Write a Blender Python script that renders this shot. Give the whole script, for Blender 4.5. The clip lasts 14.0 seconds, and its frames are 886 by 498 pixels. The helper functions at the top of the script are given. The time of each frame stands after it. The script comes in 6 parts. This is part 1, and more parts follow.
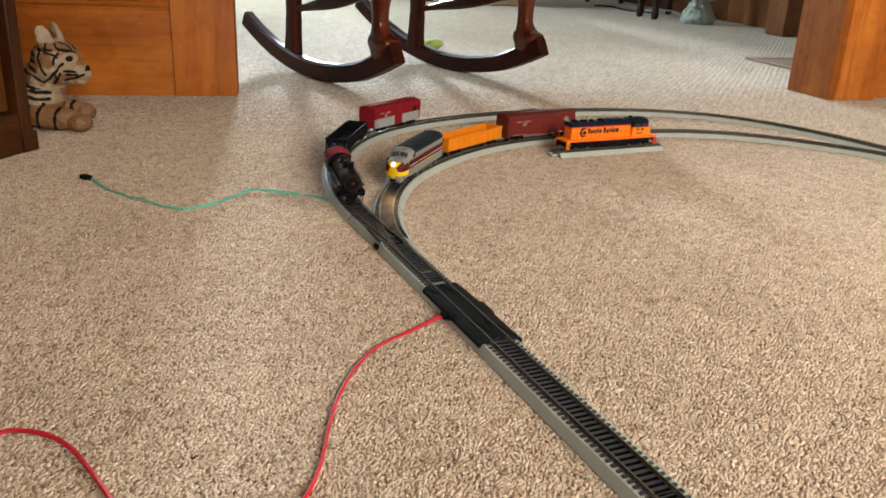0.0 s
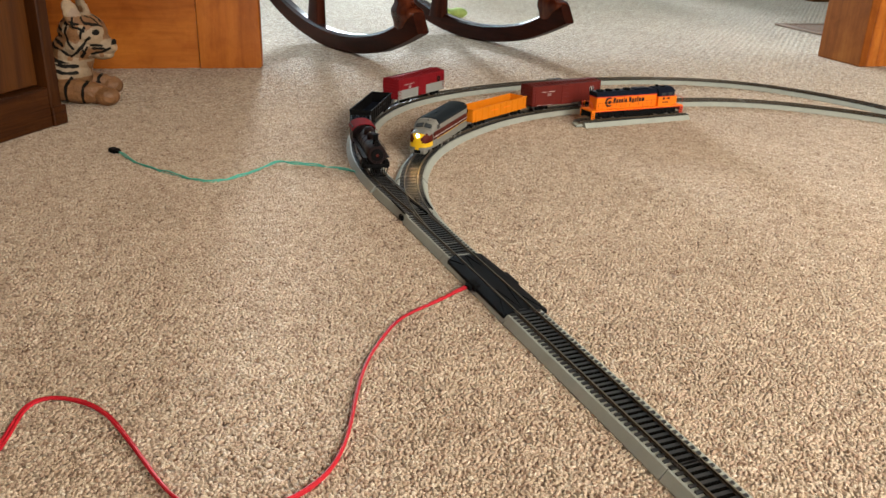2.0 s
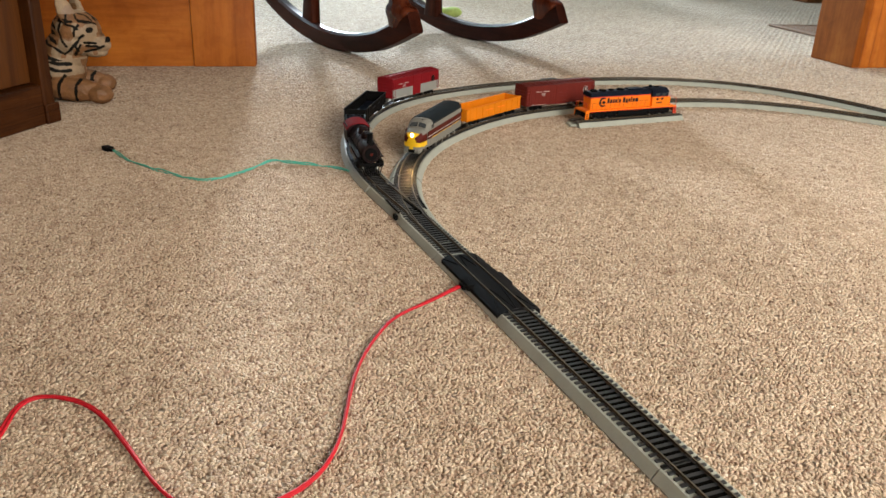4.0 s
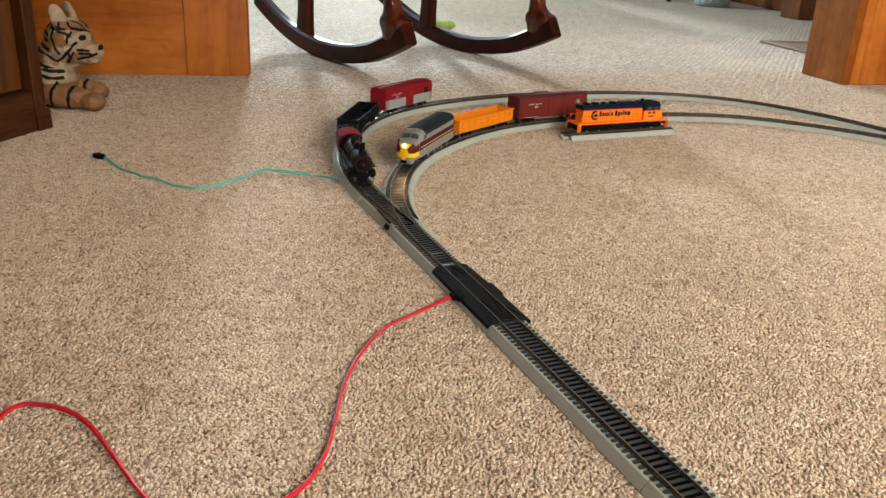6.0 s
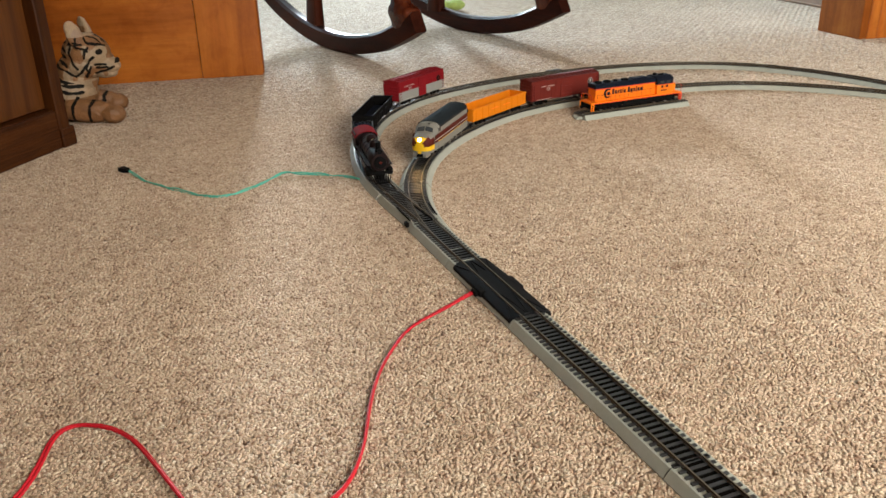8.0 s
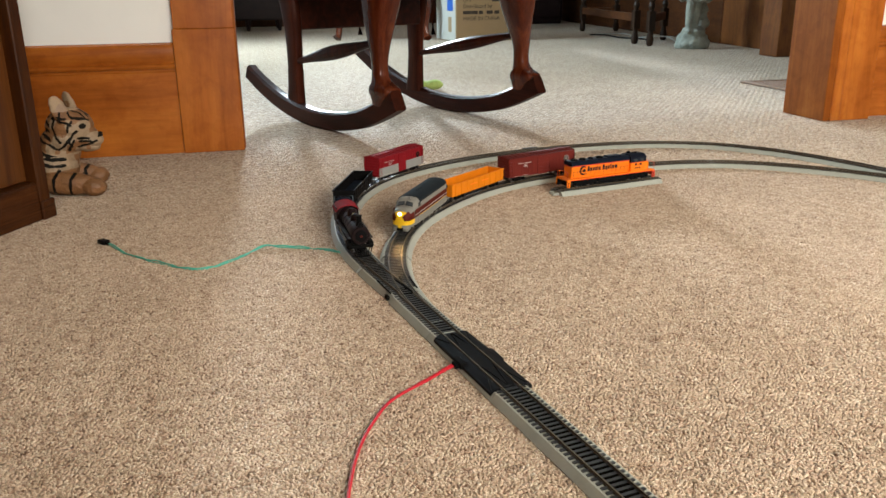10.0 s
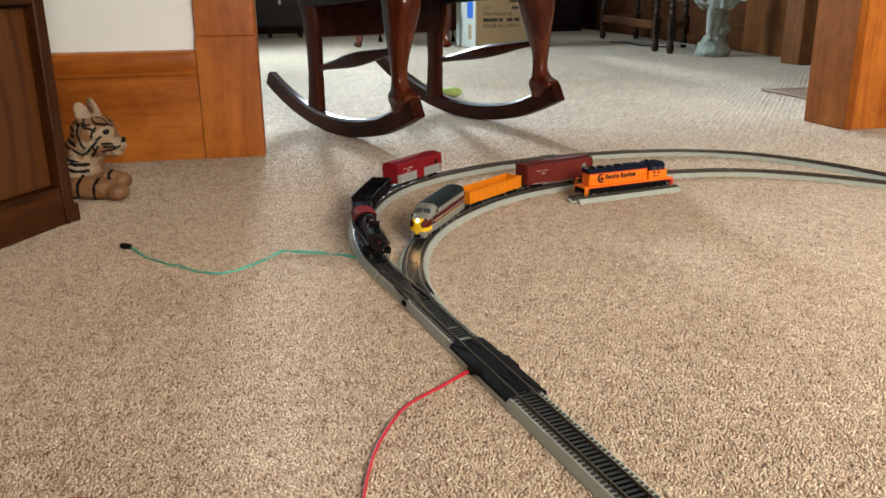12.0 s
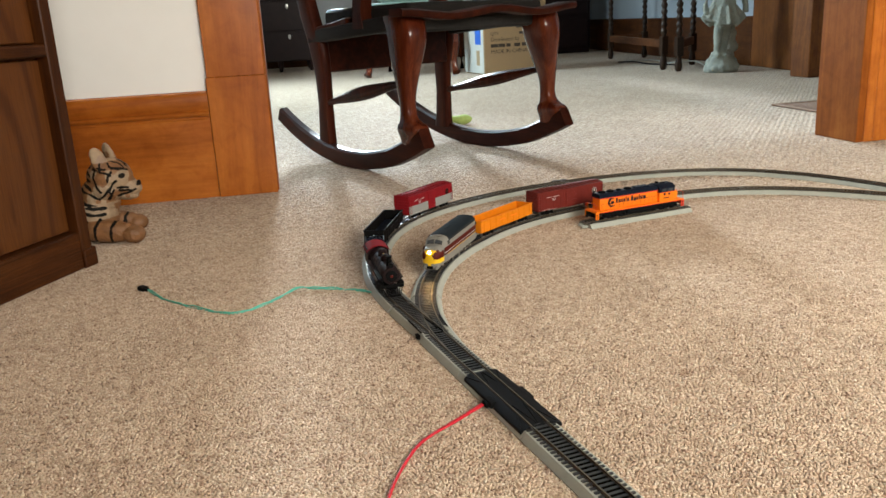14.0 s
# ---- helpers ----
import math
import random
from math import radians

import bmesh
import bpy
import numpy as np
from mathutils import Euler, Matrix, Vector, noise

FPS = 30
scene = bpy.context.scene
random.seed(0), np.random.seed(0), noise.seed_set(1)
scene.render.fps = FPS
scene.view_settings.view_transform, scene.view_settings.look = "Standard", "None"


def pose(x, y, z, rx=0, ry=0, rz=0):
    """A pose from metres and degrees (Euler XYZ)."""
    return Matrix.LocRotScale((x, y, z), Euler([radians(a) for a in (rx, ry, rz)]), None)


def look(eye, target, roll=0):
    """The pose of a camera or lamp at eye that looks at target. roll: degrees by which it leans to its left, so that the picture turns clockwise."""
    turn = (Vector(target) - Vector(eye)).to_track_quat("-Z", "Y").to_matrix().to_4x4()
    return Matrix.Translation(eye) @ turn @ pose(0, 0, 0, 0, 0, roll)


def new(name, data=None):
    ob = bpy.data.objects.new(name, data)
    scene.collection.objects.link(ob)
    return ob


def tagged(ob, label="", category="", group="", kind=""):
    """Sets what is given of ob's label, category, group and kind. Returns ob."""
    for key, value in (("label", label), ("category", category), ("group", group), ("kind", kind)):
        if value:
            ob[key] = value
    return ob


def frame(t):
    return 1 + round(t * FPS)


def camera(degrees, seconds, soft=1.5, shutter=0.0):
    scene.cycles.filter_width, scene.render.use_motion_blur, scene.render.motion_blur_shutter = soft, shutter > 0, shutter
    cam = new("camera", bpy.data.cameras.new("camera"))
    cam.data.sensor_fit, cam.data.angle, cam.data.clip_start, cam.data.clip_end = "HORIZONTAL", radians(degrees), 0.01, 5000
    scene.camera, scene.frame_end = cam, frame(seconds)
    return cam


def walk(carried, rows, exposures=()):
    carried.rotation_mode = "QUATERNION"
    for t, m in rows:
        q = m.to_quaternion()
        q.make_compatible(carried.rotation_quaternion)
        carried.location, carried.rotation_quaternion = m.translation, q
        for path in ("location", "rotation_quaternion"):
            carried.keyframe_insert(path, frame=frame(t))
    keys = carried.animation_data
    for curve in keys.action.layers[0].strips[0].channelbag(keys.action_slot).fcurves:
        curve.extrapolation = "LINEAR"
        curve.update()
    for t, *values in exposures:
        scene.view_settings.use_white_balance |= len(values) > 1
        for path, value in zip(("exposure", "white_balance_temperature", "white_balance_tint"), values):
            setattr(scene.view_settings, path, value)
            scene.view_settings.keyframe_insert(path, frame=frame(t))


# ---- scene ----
cam = camera(57.6, 14.0, 1.5, 1.0)
PATH = [
    (0, (0.122, 0.244, 0.331), (0.579, 2.064, -0.362), 2.6),
    (0.5, (0.121, 0.244, 0.33), (0.55, 2.058, -0.395), 1.9),
    (1, (0.12, 0.243, 0.331), (0.517, 2.054, -0.421), 1.6),
    (1.5, (0.119, 0.24, 0.334), (0.513, 2.048, -0.424), 1.6),
    (2, (0.12, 0.24, 0.333), (0.516, 2.046, -0.429), 1.8),
    (2.5, (0.115, 0.237, 0.335), (0.514, 2.043, -0.425), 2.2),
    (3, (0.117, 0.239, 0.333), (0.52, 2.042, -0.433), 2.3),
    (3.5, (0.119, 0.239, 0.334), (0.528, 2.04, -0.433), 2.1),
    (6, (0.121, 0.239, 0.332), (0.552, 2.048, -0.403), 2.9),
    (6.5, (0.122, 0.24, 0.331), (0.559, 2.049, -0.403), 2.9),
    (7, (0.123, 0.239, 0.336), (0.551, 2.049, -0.398), 2.4),
    (7.5, (0.124, 0.234, 0.346), (0.513, 2.038, -0.425), 0.3),
    (8, (0.125, 0.228, 0.361), (0.489, 2.028, -0.433), -1.5),
    (8.3, (0.122, 0.226, 0.362), (0.497, 2.039, -0.393), -1.4),
    (8.5, (0.12, 0.224, 0.363), (0.503, 2.047, -0.365), -1.4),
    (8.6, (0.119, 0.225, 0.362), (0.512, 2.053, -0.347), -1.4),
    (8.7, (0.119, 0.225, 0.362), (0.519, 2.06, -0.327), -1.5),
    (10.8, (0.118, 0.218, 0.362), (0.568, 2.069, -0.25), -0.2),
    (11, (0.118, 0.218, 0.361), (0.558, 2.071, -0.249), -0.2),
    (11.5, (0.118, 0.216, 0.363), (0.524, 2.075, -0.254), -0.3),
    (12, (0.119, 0.214, 0.364), (0.514, 2.079, -0.241), -0.6),
    (12.5, (0.12, 0.211, 0.365), (0.509, 2.09, -0.197), -0.8),
    (13, (0.122, 0.213, 0.364), (0.491, 2.101, -0.184), -1.5),
    (13.5, (0.127, 0.212, 0.371), (0.488, 2.1, -0.18), -2.6),
    (14, (0.126, 0.208, 0.376), (0.484, 2.098, -0.17), -3.1),
]
walk(cam, [(t, look(eye, target, roll)) for t, eye, target, roll in PATH], [(0, 0.585), (8.5, 0.585), (11, 0.605), (12.5, 0.57), (13, 0.635), (13.5, 0.68), (14, 0.68)])

# ---- light ----
def area(name, m, sx, sy, power, col):
    l = bpy.data.lights.new(name, "AREA")
    l.shape, l.size, l.size_y, l.energy, l.color = "RECTANGLE", sx, sy, power, col
    o = new(name, l)
    o.matrix_world = m
    return o

world = bpy.data.worlds.new("sky")
scene.world = world
world.use_nodes = True
wn = world.node_tree.nodes
sky = wn.new("ShaderNodeTexSky")
sky.sky_type, sky.sun_disc = "NISHITA", False
sky.sun_elevation, sky.sun_rotation = radians(12), radians(1.7)
wn["Background"].inputs[1].default_value = 0.081
world.node_tree.links.new(sky.outputs[0], wn["Background"].inputs[0])
sun_data = bpy.data.lights.new("sun", "SUN")
sun_data.energy, sun_data.angle, sun_data.color = 5.0, radians(5), (0.86, 0.99, 1.08)
sun = new("sun", sun_data)
sun.matrix_world = look((0.03 * 10, 10, 10.0 * math.tan(radians(12))), (0, 0, 0))

# daylight from far-room windows out of view, placed by the shadows
area("window_light_far_left", look((-0.63, 5.5, 1.6), (0.9, 3.0, 0.0)), 1.4, 1.1, 125, (0.69, 0.94, 1.11))
area("window_light_far_back", look((1.1, 8.45, 1.5), (0.9, 4.5, 0.3)), 2.0, 1.3, 5.4, (0.85, 0.97, 1.0))
# near-room fill, added from behind and the right; no window is seen there
back = area("fill_light_near_back", look((1.2, -2.1, 1.4), (1.70, 1.6, 0.75)), 1.6, 1.2, 37.2, (1.0, 0.945, 0.845))
back.data.spread = radians(90)
garden = area("fill_light_near_right", look((2.0, 0.10, 0.85), (1.0, -0.05, 0.0)), 1.5, 1.3, 16.9, (1.0, 0.945, 0.84))
garden.data.spread = radians(104)

# ---- materials ----
def material(name, rough=0.6, metal=0.0, spec=0.5):
    m = bpy.data.materials.new(name)
    m.use_nodes = True
    nt = m.node_tree
    b = nt.nodes["Principled BSDF"]
    b.inputs["Roughness"].default_value = rough
    b.inputs["Metallic"].default_value = metal
    b.inputs["Specular IOR Level"].default_value = spec
    return m, nt, b

def node(nt, kind, **kw):
    n = nt.nodes.new(kind)
    for k, v in kw.items():
        n.inputs[k.replace("_", " ")].default_value = v
    return n

def coords(nt, scale=(1, 1, 1), world_space=False):
    t = nt.nodes.new("ShaderNodeNewGeometry" if world_space else "ShaderNodeTexCoord")
    mp = node(nt, "ShaderNodeMapping", Scale=scale)
    nt.links.new(t.outputs["Position" if world_space else "Object"], mp.inputs[0])
    return mp.outputs[0]

def ramp(nt, fac, stops):
    r = nt.nodes.new("ShaderNodeValToRGB")
    e = r.color_ramp.elements
    while len(e) < len(stops):
        e.new(0.5)
    for el, (p, c) in zip(e, stops):
        el.position, el.color = p, (*c, 1)
    nt.links.new(fac, r.inputs[0])
    return r.outputs[0]

def noise_tex(nt, vec, scale, detail=3.0, rough=0.55, dist=0.0):
    n = node(nt, "ShaderNodeTexNoise", Scale=scale, Detail=detail, Roughness=rough, Distortion=dist)
    nt.links.new(vec, n.inputs["Vector"])
    return n.outputs["Fac"]

def mix(nt, fac, a, b, mode="MIX"):
    n = nt.nodes.new("ShaderNodeMix")
    n.data_type, n.blend_type = "RGBA", mode
    for sock, v in ((n.inputs[0], fac), (n.inputs[6], a), (n.inputs[7], b)):
        if hasattr(v, "is_linked"):
            nt.links.new(v, sock)
        else:
            sock.default_value = v if isinstance(v, float) else (*v, 1)
    return n.outputs[2]

def bump(nt, b, height, strength, dist):
    n = node(nt, "ShaderNodeBump", Strength=strength, Distance=dist)
    nt.links.new(height, n.inputs["Height"])
    nt.links.new(n.outputs[0], b.inputs["Normal"])

def plain(name, col, rough=0.5, metal=0.0, var=0.15, scale=60.0, bmp=0.0, spec=0.5):
    """One-coloured surface with two scales of variation."""
    m, nt, b = material(name, rough, metal, spec)
    v = coords(nt)
    n1, n2 = noise_tex(nt, v, scale), noise_tex(nt, v, scale * 7)
    lo, hi = [c * (1 - var) for c in col], [min(1, c * (1 + var)) for c in col]
    c1 = ramp(nt, n1, [(0.3, lo), (0.7, hi)])
    c2 = mix(nt, 0.25, c1, ramp(nt, n2, [(0.3, lo), (0.7, hi)]))
    nt.links.new(c2, b.inputs["Base Color"])
    r = nt.nodes.new("ShaderNodeMapRange")
    r.inputs["To Min"].default_value, r.inputs["To Max"].default_value = max(0.05, rough - 0.1), min(1, rough + 0.12)
    nt.links.new(n1, r.inputs[0])
    nt.links.new(r.outputs[0], b.inputs["Roughness"])
    if bmp:
        bump(nt, b, n2, bmp, 0.002)
    return m

def wood(name, dark, mid, light, rough=0.3, grain=(14, 14, 1.2), wavy=6.0, coat=0.3, world_space=True, bmp=0.12, spec=0.5, deep=0.6):
    """Varnished wood; the grain runs along the axis whose scale is small."""
    m, nt, b = material(name, rough, 0, spec)
    v = coords(nt, grain, world_space)
    n1 = noise_tex(nt, v, 1.6, 4, 0.6, 1.2)
    n2 = noise_tex(nt, v, wavy * 3, 5, 0.7)
    wide = noise_tex(nt, coords(nt, (1, 1, 1), world_space), 5.0, 3)
    c1 = ramp(nt, n1, [(0.25, dark), (0.5, mid), (0.75, light)])
    c2 = ramp(nt, n2, [(0.34, [0.55, 0.50, 0.45]), (0.60, [1, 1, 1])])
    c3 = ramp(nt, wide, [(0.3, [0.66, 0.58, 0.52]), (0.7, [1, 1, 1])])
    blot = ramp(nt, noise_tex(nt, coords(nt, (1, 1, 1), world_space), 24.0, 4, 0.65, 0.6), [(0.36, [0.74, 0.64, 0.58]), (0.58, [1, 1, 1])])
    c = mix(nt, 0.75, mix(nt, deep, c1, c2, "MULTIPLY"), c3, "MULTIPLY")
    c = mix(nt, 0.6, c, blot, "MULTIPLY")
    nt.links.new(c, b.inputs["Base Color"])
    b.inputs["Coat Weight"].default_value = coat
    b.inputs["Coat Roughness"].default_value = 0.18
    bump(nt, b, n2, bmp, 0.001)
    return m

PILE = [(0.0, (0.261, 0.16, 0.104)), (0.06, (0.425, 0.29, 0.204)), (0.14, (0.579, 0.417, 0.309)), (0.3, (0.637, 0.508, 0.367)), (0.46, (0.661, 0.494, 0.371)), (0.62, (0.675, 0.548, 0.402)), (0.78, (0.729, 0.571, 0.438)), (0.93, (0.753, 0.635, 0.48)), (1.0, (0.849, 0.745, 0.611))]
def carpet_material(name, tufts):
    """Twisted beige pile flecked with cream, tan and brown; loops in rows."""
    m, nt, b = material(name, 0.95, 0, 0.1)
    v = coords(nt, (1, 1, 1), True)
    wide = noise_tex(nt, v, 7.0, 4, 0.6)
    tone = ramp(nt, wide, [(0.3, (0.84, 0.82, 0.80)), (0.7, (1, 1, 1))])
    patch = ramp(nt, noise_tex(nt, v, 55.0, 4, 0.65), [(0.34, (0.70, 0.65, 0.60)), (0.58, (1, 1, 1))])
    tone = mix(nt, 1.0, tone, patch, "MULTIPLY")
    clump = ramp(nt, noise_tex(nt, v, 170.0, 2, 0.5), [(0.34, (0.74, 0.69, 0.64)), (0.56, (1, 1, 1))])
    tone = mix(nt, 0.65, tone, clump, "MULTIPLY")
    b.inputs["Sheen Weight"].default_value = 0.12
    b.inputs["Sheen Roughness"].default_value = 0.5
    if tufts:
        g = nt.nodes.new("ShaderNodeNewGeometry")
        c1 = ramp(nt, g.outputs["Random Per Island"], PILE)
        fine = noise_tex(nt, v, 900.0, 2, 0.6)
        c1 = mix(nt, 0.5, c1, ramp(nt, fine, [(0.3, (0.80, 0.77, 0.74)), (0.65, (1, 1, 1))]), "MULTIPLY")
        bump(nt, b, fine, 0.3, 0.0015)
    else:
        vo = node(nt, "ShaderNodeTexVoronoi", Scale=1.0)
        nt.links.new(coords(nt, (165, 190, 60), True), vo.inputs["Vector"])
        speck = nt.nodes.new("ShaderNodeSeparateColor")
        nt.links.new(vo.outputs["Color"], speck.inputs[0])
        c1 = ramp(nt, speck.outputs[0], PILE)
        # shade of the gaps between tufts, put into the colour towards cell edges
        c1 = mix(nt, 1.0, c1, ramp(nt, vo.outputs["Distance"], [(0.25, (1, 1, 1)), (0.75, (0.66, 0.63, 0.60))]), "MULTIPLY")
        def rows_of(direction, k):
            w = node(nt, "ShaderNodeTexWave", Scale=1.0, Distortion=2.4, Detail=3.0, Detail_Scale=2.2)
            w.wave_type, w.bands_direction = "BANDS", direction
            mp = node(nt, "ShaderNodeMapping", Scale=(k, k, k), Rotation=(0, 0, radians(37)))
            nt.links.new(v, mp.inputs[0])
            nt.links.new(mp.outputs[0], w.inputs["Vector"])
            return w.outputs["Fac"]
        both = nt.nodes.new("ShaderNodeMath")
        both.operation = "MULTIPLY_ADD"
        both.inputs[1].default_value = 0.5
        nt.links.new(rows_of("Y", 27.0), both.inputs[0])
        nt.links.new(rows_of("X", 19.6), both.inputs[2])
        # valleys between the rows shaded in the colour as well
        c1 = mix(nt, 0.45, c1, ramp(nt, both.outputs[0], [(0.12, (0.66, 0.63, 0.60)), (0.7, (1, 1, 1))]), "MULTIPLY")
        add = nt.nodes.new("ShaderNodeMath")
        add.operation = "SUBTRACT"
        half = nt.nodes.new("ShaderNodeMath")
        half.operation = "MULTIPLY"
        half.inputs[1].default_value = 0.5
        nt.links.new(both.outputs[0], half.inputs[0])
        nt.links.new(half.outputs[0], add.inputs[0])
        nt.links.new(vo.outputs["Distance"], add.inputs[1])
        bump(nt, b, add.outputs[0], 0.8, 0.005)
    nt.links.new(mix(nt, 0.8, c1, tone, "MULTIPLY"), b.inputs["Base Color"])
    return m

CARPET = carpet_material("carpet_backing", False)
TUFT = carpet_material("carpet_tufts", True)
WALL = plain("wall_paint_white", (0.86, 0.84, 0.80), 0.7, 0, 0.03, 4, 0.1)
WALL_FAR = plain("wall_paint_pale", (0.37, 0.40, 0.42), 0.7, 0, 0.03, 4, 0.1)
# tones of unseen near walls and ceiling, kept low to lessen bounced light
TAN = plain("tan_wall", (0.30, 0.22, 0.145), 0.7, 0, 0.05, 4, 0.1)
CEIL = plain("ceiling_paint", (0.60, 0.56, 0.50), 0.8, 0, 0.03, 3, 0.1)
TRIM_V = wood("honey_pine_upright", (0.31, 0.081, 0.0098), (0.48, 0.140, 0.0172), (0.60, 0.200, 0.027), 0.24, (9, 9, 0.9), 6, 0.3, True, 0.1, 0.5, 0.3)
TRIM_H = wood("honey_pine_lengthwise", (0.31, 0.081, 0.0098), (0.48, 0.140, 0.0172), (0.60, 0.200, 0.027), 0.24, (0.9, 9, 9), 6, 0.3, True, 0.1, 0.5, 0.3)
# darker, duller copy of the pine for the faces turned into the doorway
TRIM_Y = wood("honey_pine_darker", (0.23, 0.061, 0.0076), (0.33, 0.096, 0.0122), (0.40, 0.130, 0.0185), 0.6, (14, 14, 1.0), 6, 0.0, True, 0.12, 0.1, 0.3)
OAK = wood("brown_oak", (0.030, 0.0085, 0.0021), (0.076, 0.0240, 0.0052), (0.128, 0.0435, 0.0094), 0.42, (16, 16, 1.2), 2.5, 0.1, False, 0.3, 0.15, 0.9)
OAK_H = wood("brown_oak_lengthwise", (0.026, 0.0074, 0.0018), (0.078, 0.0245, 0.0053), (0.155, 0.053, 0.0115), 0.42, (1.6, 22, 48), 3.5, 0.1, False, 0.5, 0.15, 1.0)
MAHOGANY = wood("dark_mahogany", (0.020, 0.0042, 0.0019), (0.042, 0.0092, 0.0037), (0.078, 0.0180, 0.0066), 0.36, (18, 18, 2.0), 6, 0.0, False, 0.03, 0.06)
MAHOGANY_GLOSS = wood("polished_mahogany", (0.017, 0.0034, 0.0015), (0.036, 0.0074, 0.0031), (0.066, 0.0135, 0.0053), 0.45, (2.0, 18, 18), 6, 0.0, False, 0.03, 0.08)
def oak_panel():
    """Plain-sawn oak: tall arches of dark early wood on a warm ground."""
    m, nt, b = material("oak_panel", 0.38, 0, 0.3)
    v = coords(nt, (1, 1, 1))
    warp = noise_tex(nt, coords(nt, (3.0, 3.0, 1.2)), 1.0, 2, 0.5)
    wave = node(nt, "ShaderNodeTexWave", Scale=1.0, Distortion=7.0, Detail=1.5, Detail_Scale=0.9, Detail_Roughness=0.55)
    wave.wave_type, wave.rings_direction = "RINGS", "Y"
    mp = node(nt, "ShaderNodeMapping", Scale=(8.0, 1.0, 1.7), Location=(-1.1, 0.0, -0.2))
    nt.links.new(v, mp.inputs[0])
    nt.links.new(mp.outputs[0], wave.inputs["Vector"])
    pores = noise_tex(nt, coords(nt, (420, 420, 16)), 1.0, 3, 0.6)
    ground = ramp(nt, warp, [(0.3, (0.088, 0.0268, 0.0050)), (0.7, (0.134, 0.0436, 0.0080))])
    c = mix(nt, 0.85, ground, ramp(nt, wave.outputs["Fac"], [(0.02, (0.58, 0.50, 0.44)), (0.30, (0.94, 0.92, 0.90)), (0.9, (1, 1, 1))]), "MULTIPLY")
    c = mix(nt, 0.6, c, ramp(nt, pores, [(0.34, (0.55, 0.5, 0.45)), (0.55, (1, 1, 1))]), "MULTIPLY")
    nt.links.new(c, b.inputs["Base Color"])
    b.inputs["Coat Weight"].default_value = 0.1
    b.inputs["Coat Roughness"].default_value = 0.2
    bump(nt, b, pores, 0.15, 0.0006)
    return m
OAK_PANEL = oak_panel()
MAHOGANY_RED = wood("red_mahogany", (0.046, 0.0090, 0.0038), (0.105, 0.0215, 0.0078), (0.165, 0.040, 0.0138), 0.2, (18, 18, 2.0), 6, 0.15, False, 0.03, 0.22)
WALNUT = wood("dark_stained_pine", (0.058, 0.0178, 0.0043), (0.098, 0.031, 0.0074), (0.138, 0.049, 0.012), 0.6, (12, 1.2, 12), 6, 0.0, True, 0.1, 0.15)
WALNUT_V = wood("brown_stained_pine", (0.118, 0.0365, 0.0066), (0.185, 0.0600, 0.0108), (0.240, 0.086, 0.0160), 0.55, (12, 12, 1.2), 6, 0.0, True, 0.1, 0.2)
DARKWOOD = wood("old_dark_oak", (0.016, 0.008, 0.004), (0.032, 0.015, 0.007), (0.055, 0.026, 0.012), 0.45, (18, 18, 2), 6, 0.0, False, 0.05, 0.2)
LEATHER = plain("black_leather", (0.015, 0.013, 0.0115), 0.55, 0, 0.2, 80, 0.3, 0.05)
UNDER = plain("grey_dust_cloth", (0.028, 0.027, 0.026), 0.9, 0, 0.15, 60, 0.2, 0.1)
BED = plain("grey_roadbed_plastic", (0.36, 0.37, 0.318), 0.62, 0, 0.08, 50, 0.05, 0.3)
TIE = plain("black_tie_plastic", (0.026, 0.026, 0.027), 0.36, 0, 0.25, 200, 0, 0.5)
WEB = plain("dull_black_web", (0.005, 0.0045, 0.004), 0.95, 0, 0.3, 200, 0, 0.0)
RAIL = plain("nickel_rail", (0.155, 0.128, 0.090), 0.38, 0.5, 0.15, 60)
RAIL_SIDE = plain("browned_rail_side", (0.075, 0.054, 0.033), 0.5, 0.2, 0.25, 80)
BLACK = plain("black_plastic", (0.0055, 0.0052, 0.0052), 0.6, 0, 0.2, 90, 0, 0.04)
RERAIL = plain("dull_black_plate", (0.0085, 0.0085, 0.0092), 0.6, 0, 0.2, 90, 0, 0.05)
BLACK_BLUE = plain("blue_black_paint", (0.006, 0.009, 0.018), 0.5, 0, 0.2, 90, 0, 0.10)
STEEL = plain("wheel_steel", (0.25, 0.24, 0.23), 0.35, 1.0, 0.15, 90)
ORANGE = plain("orange_paint", (0.86, 0.19, 0.005), 0.45, 0, 0.06, 80, 0, 0.25)
ORANGE_DULL = plain("orange_plastic", (0.66, 0.185, 0.004), 0.55, 0, 0.10, 60, 0, 0.2)
VERMILION = plain("vermilion_paint", (0.62, 0.05, 0.02), 0.4, 0, 0.08, 80)
OXIDE = plain("oxide_red_plastic", (0.130, 0.014, 0.009), 0.55, 0, 0.12, 60, 0, 0.25)
CRIMSON = plain("crimson_plastic", (0.215, 0.011, 0.015), 0.75, 0, 0.10, 60, 0, 0.06)
MAROON = plain("maroon_paint", (0.075, 0.0085, 0.005), 0.5, 0, 0.1, 60, 0, 0.15)
SOOT = plain("sooty_maroon_black", (0.012, 0.0055, 0.0055), 0.55, 0, 0.3, 90, 0, 0.12)
YELLOW = plain("yellow_paint", (0.78, 0.46, 0.010), 0.35, 0, 0.05, 60)
GREY_PAINT = plain("warm_grey_paint", (0.20, 0.19, 0.165), 0.55, 0, 0.08, 60, 0, 0.15)
SILVER = plain("pale_grey_plastic", (0.27, 0.27, 0.25), 0.5, 0, 0.08, 60)
ROOF_DARK = plain("slate_roof_paint", (0.014, 0.018, 0.021), 0.6, 0, 0.15, 60, 0, 0.06)
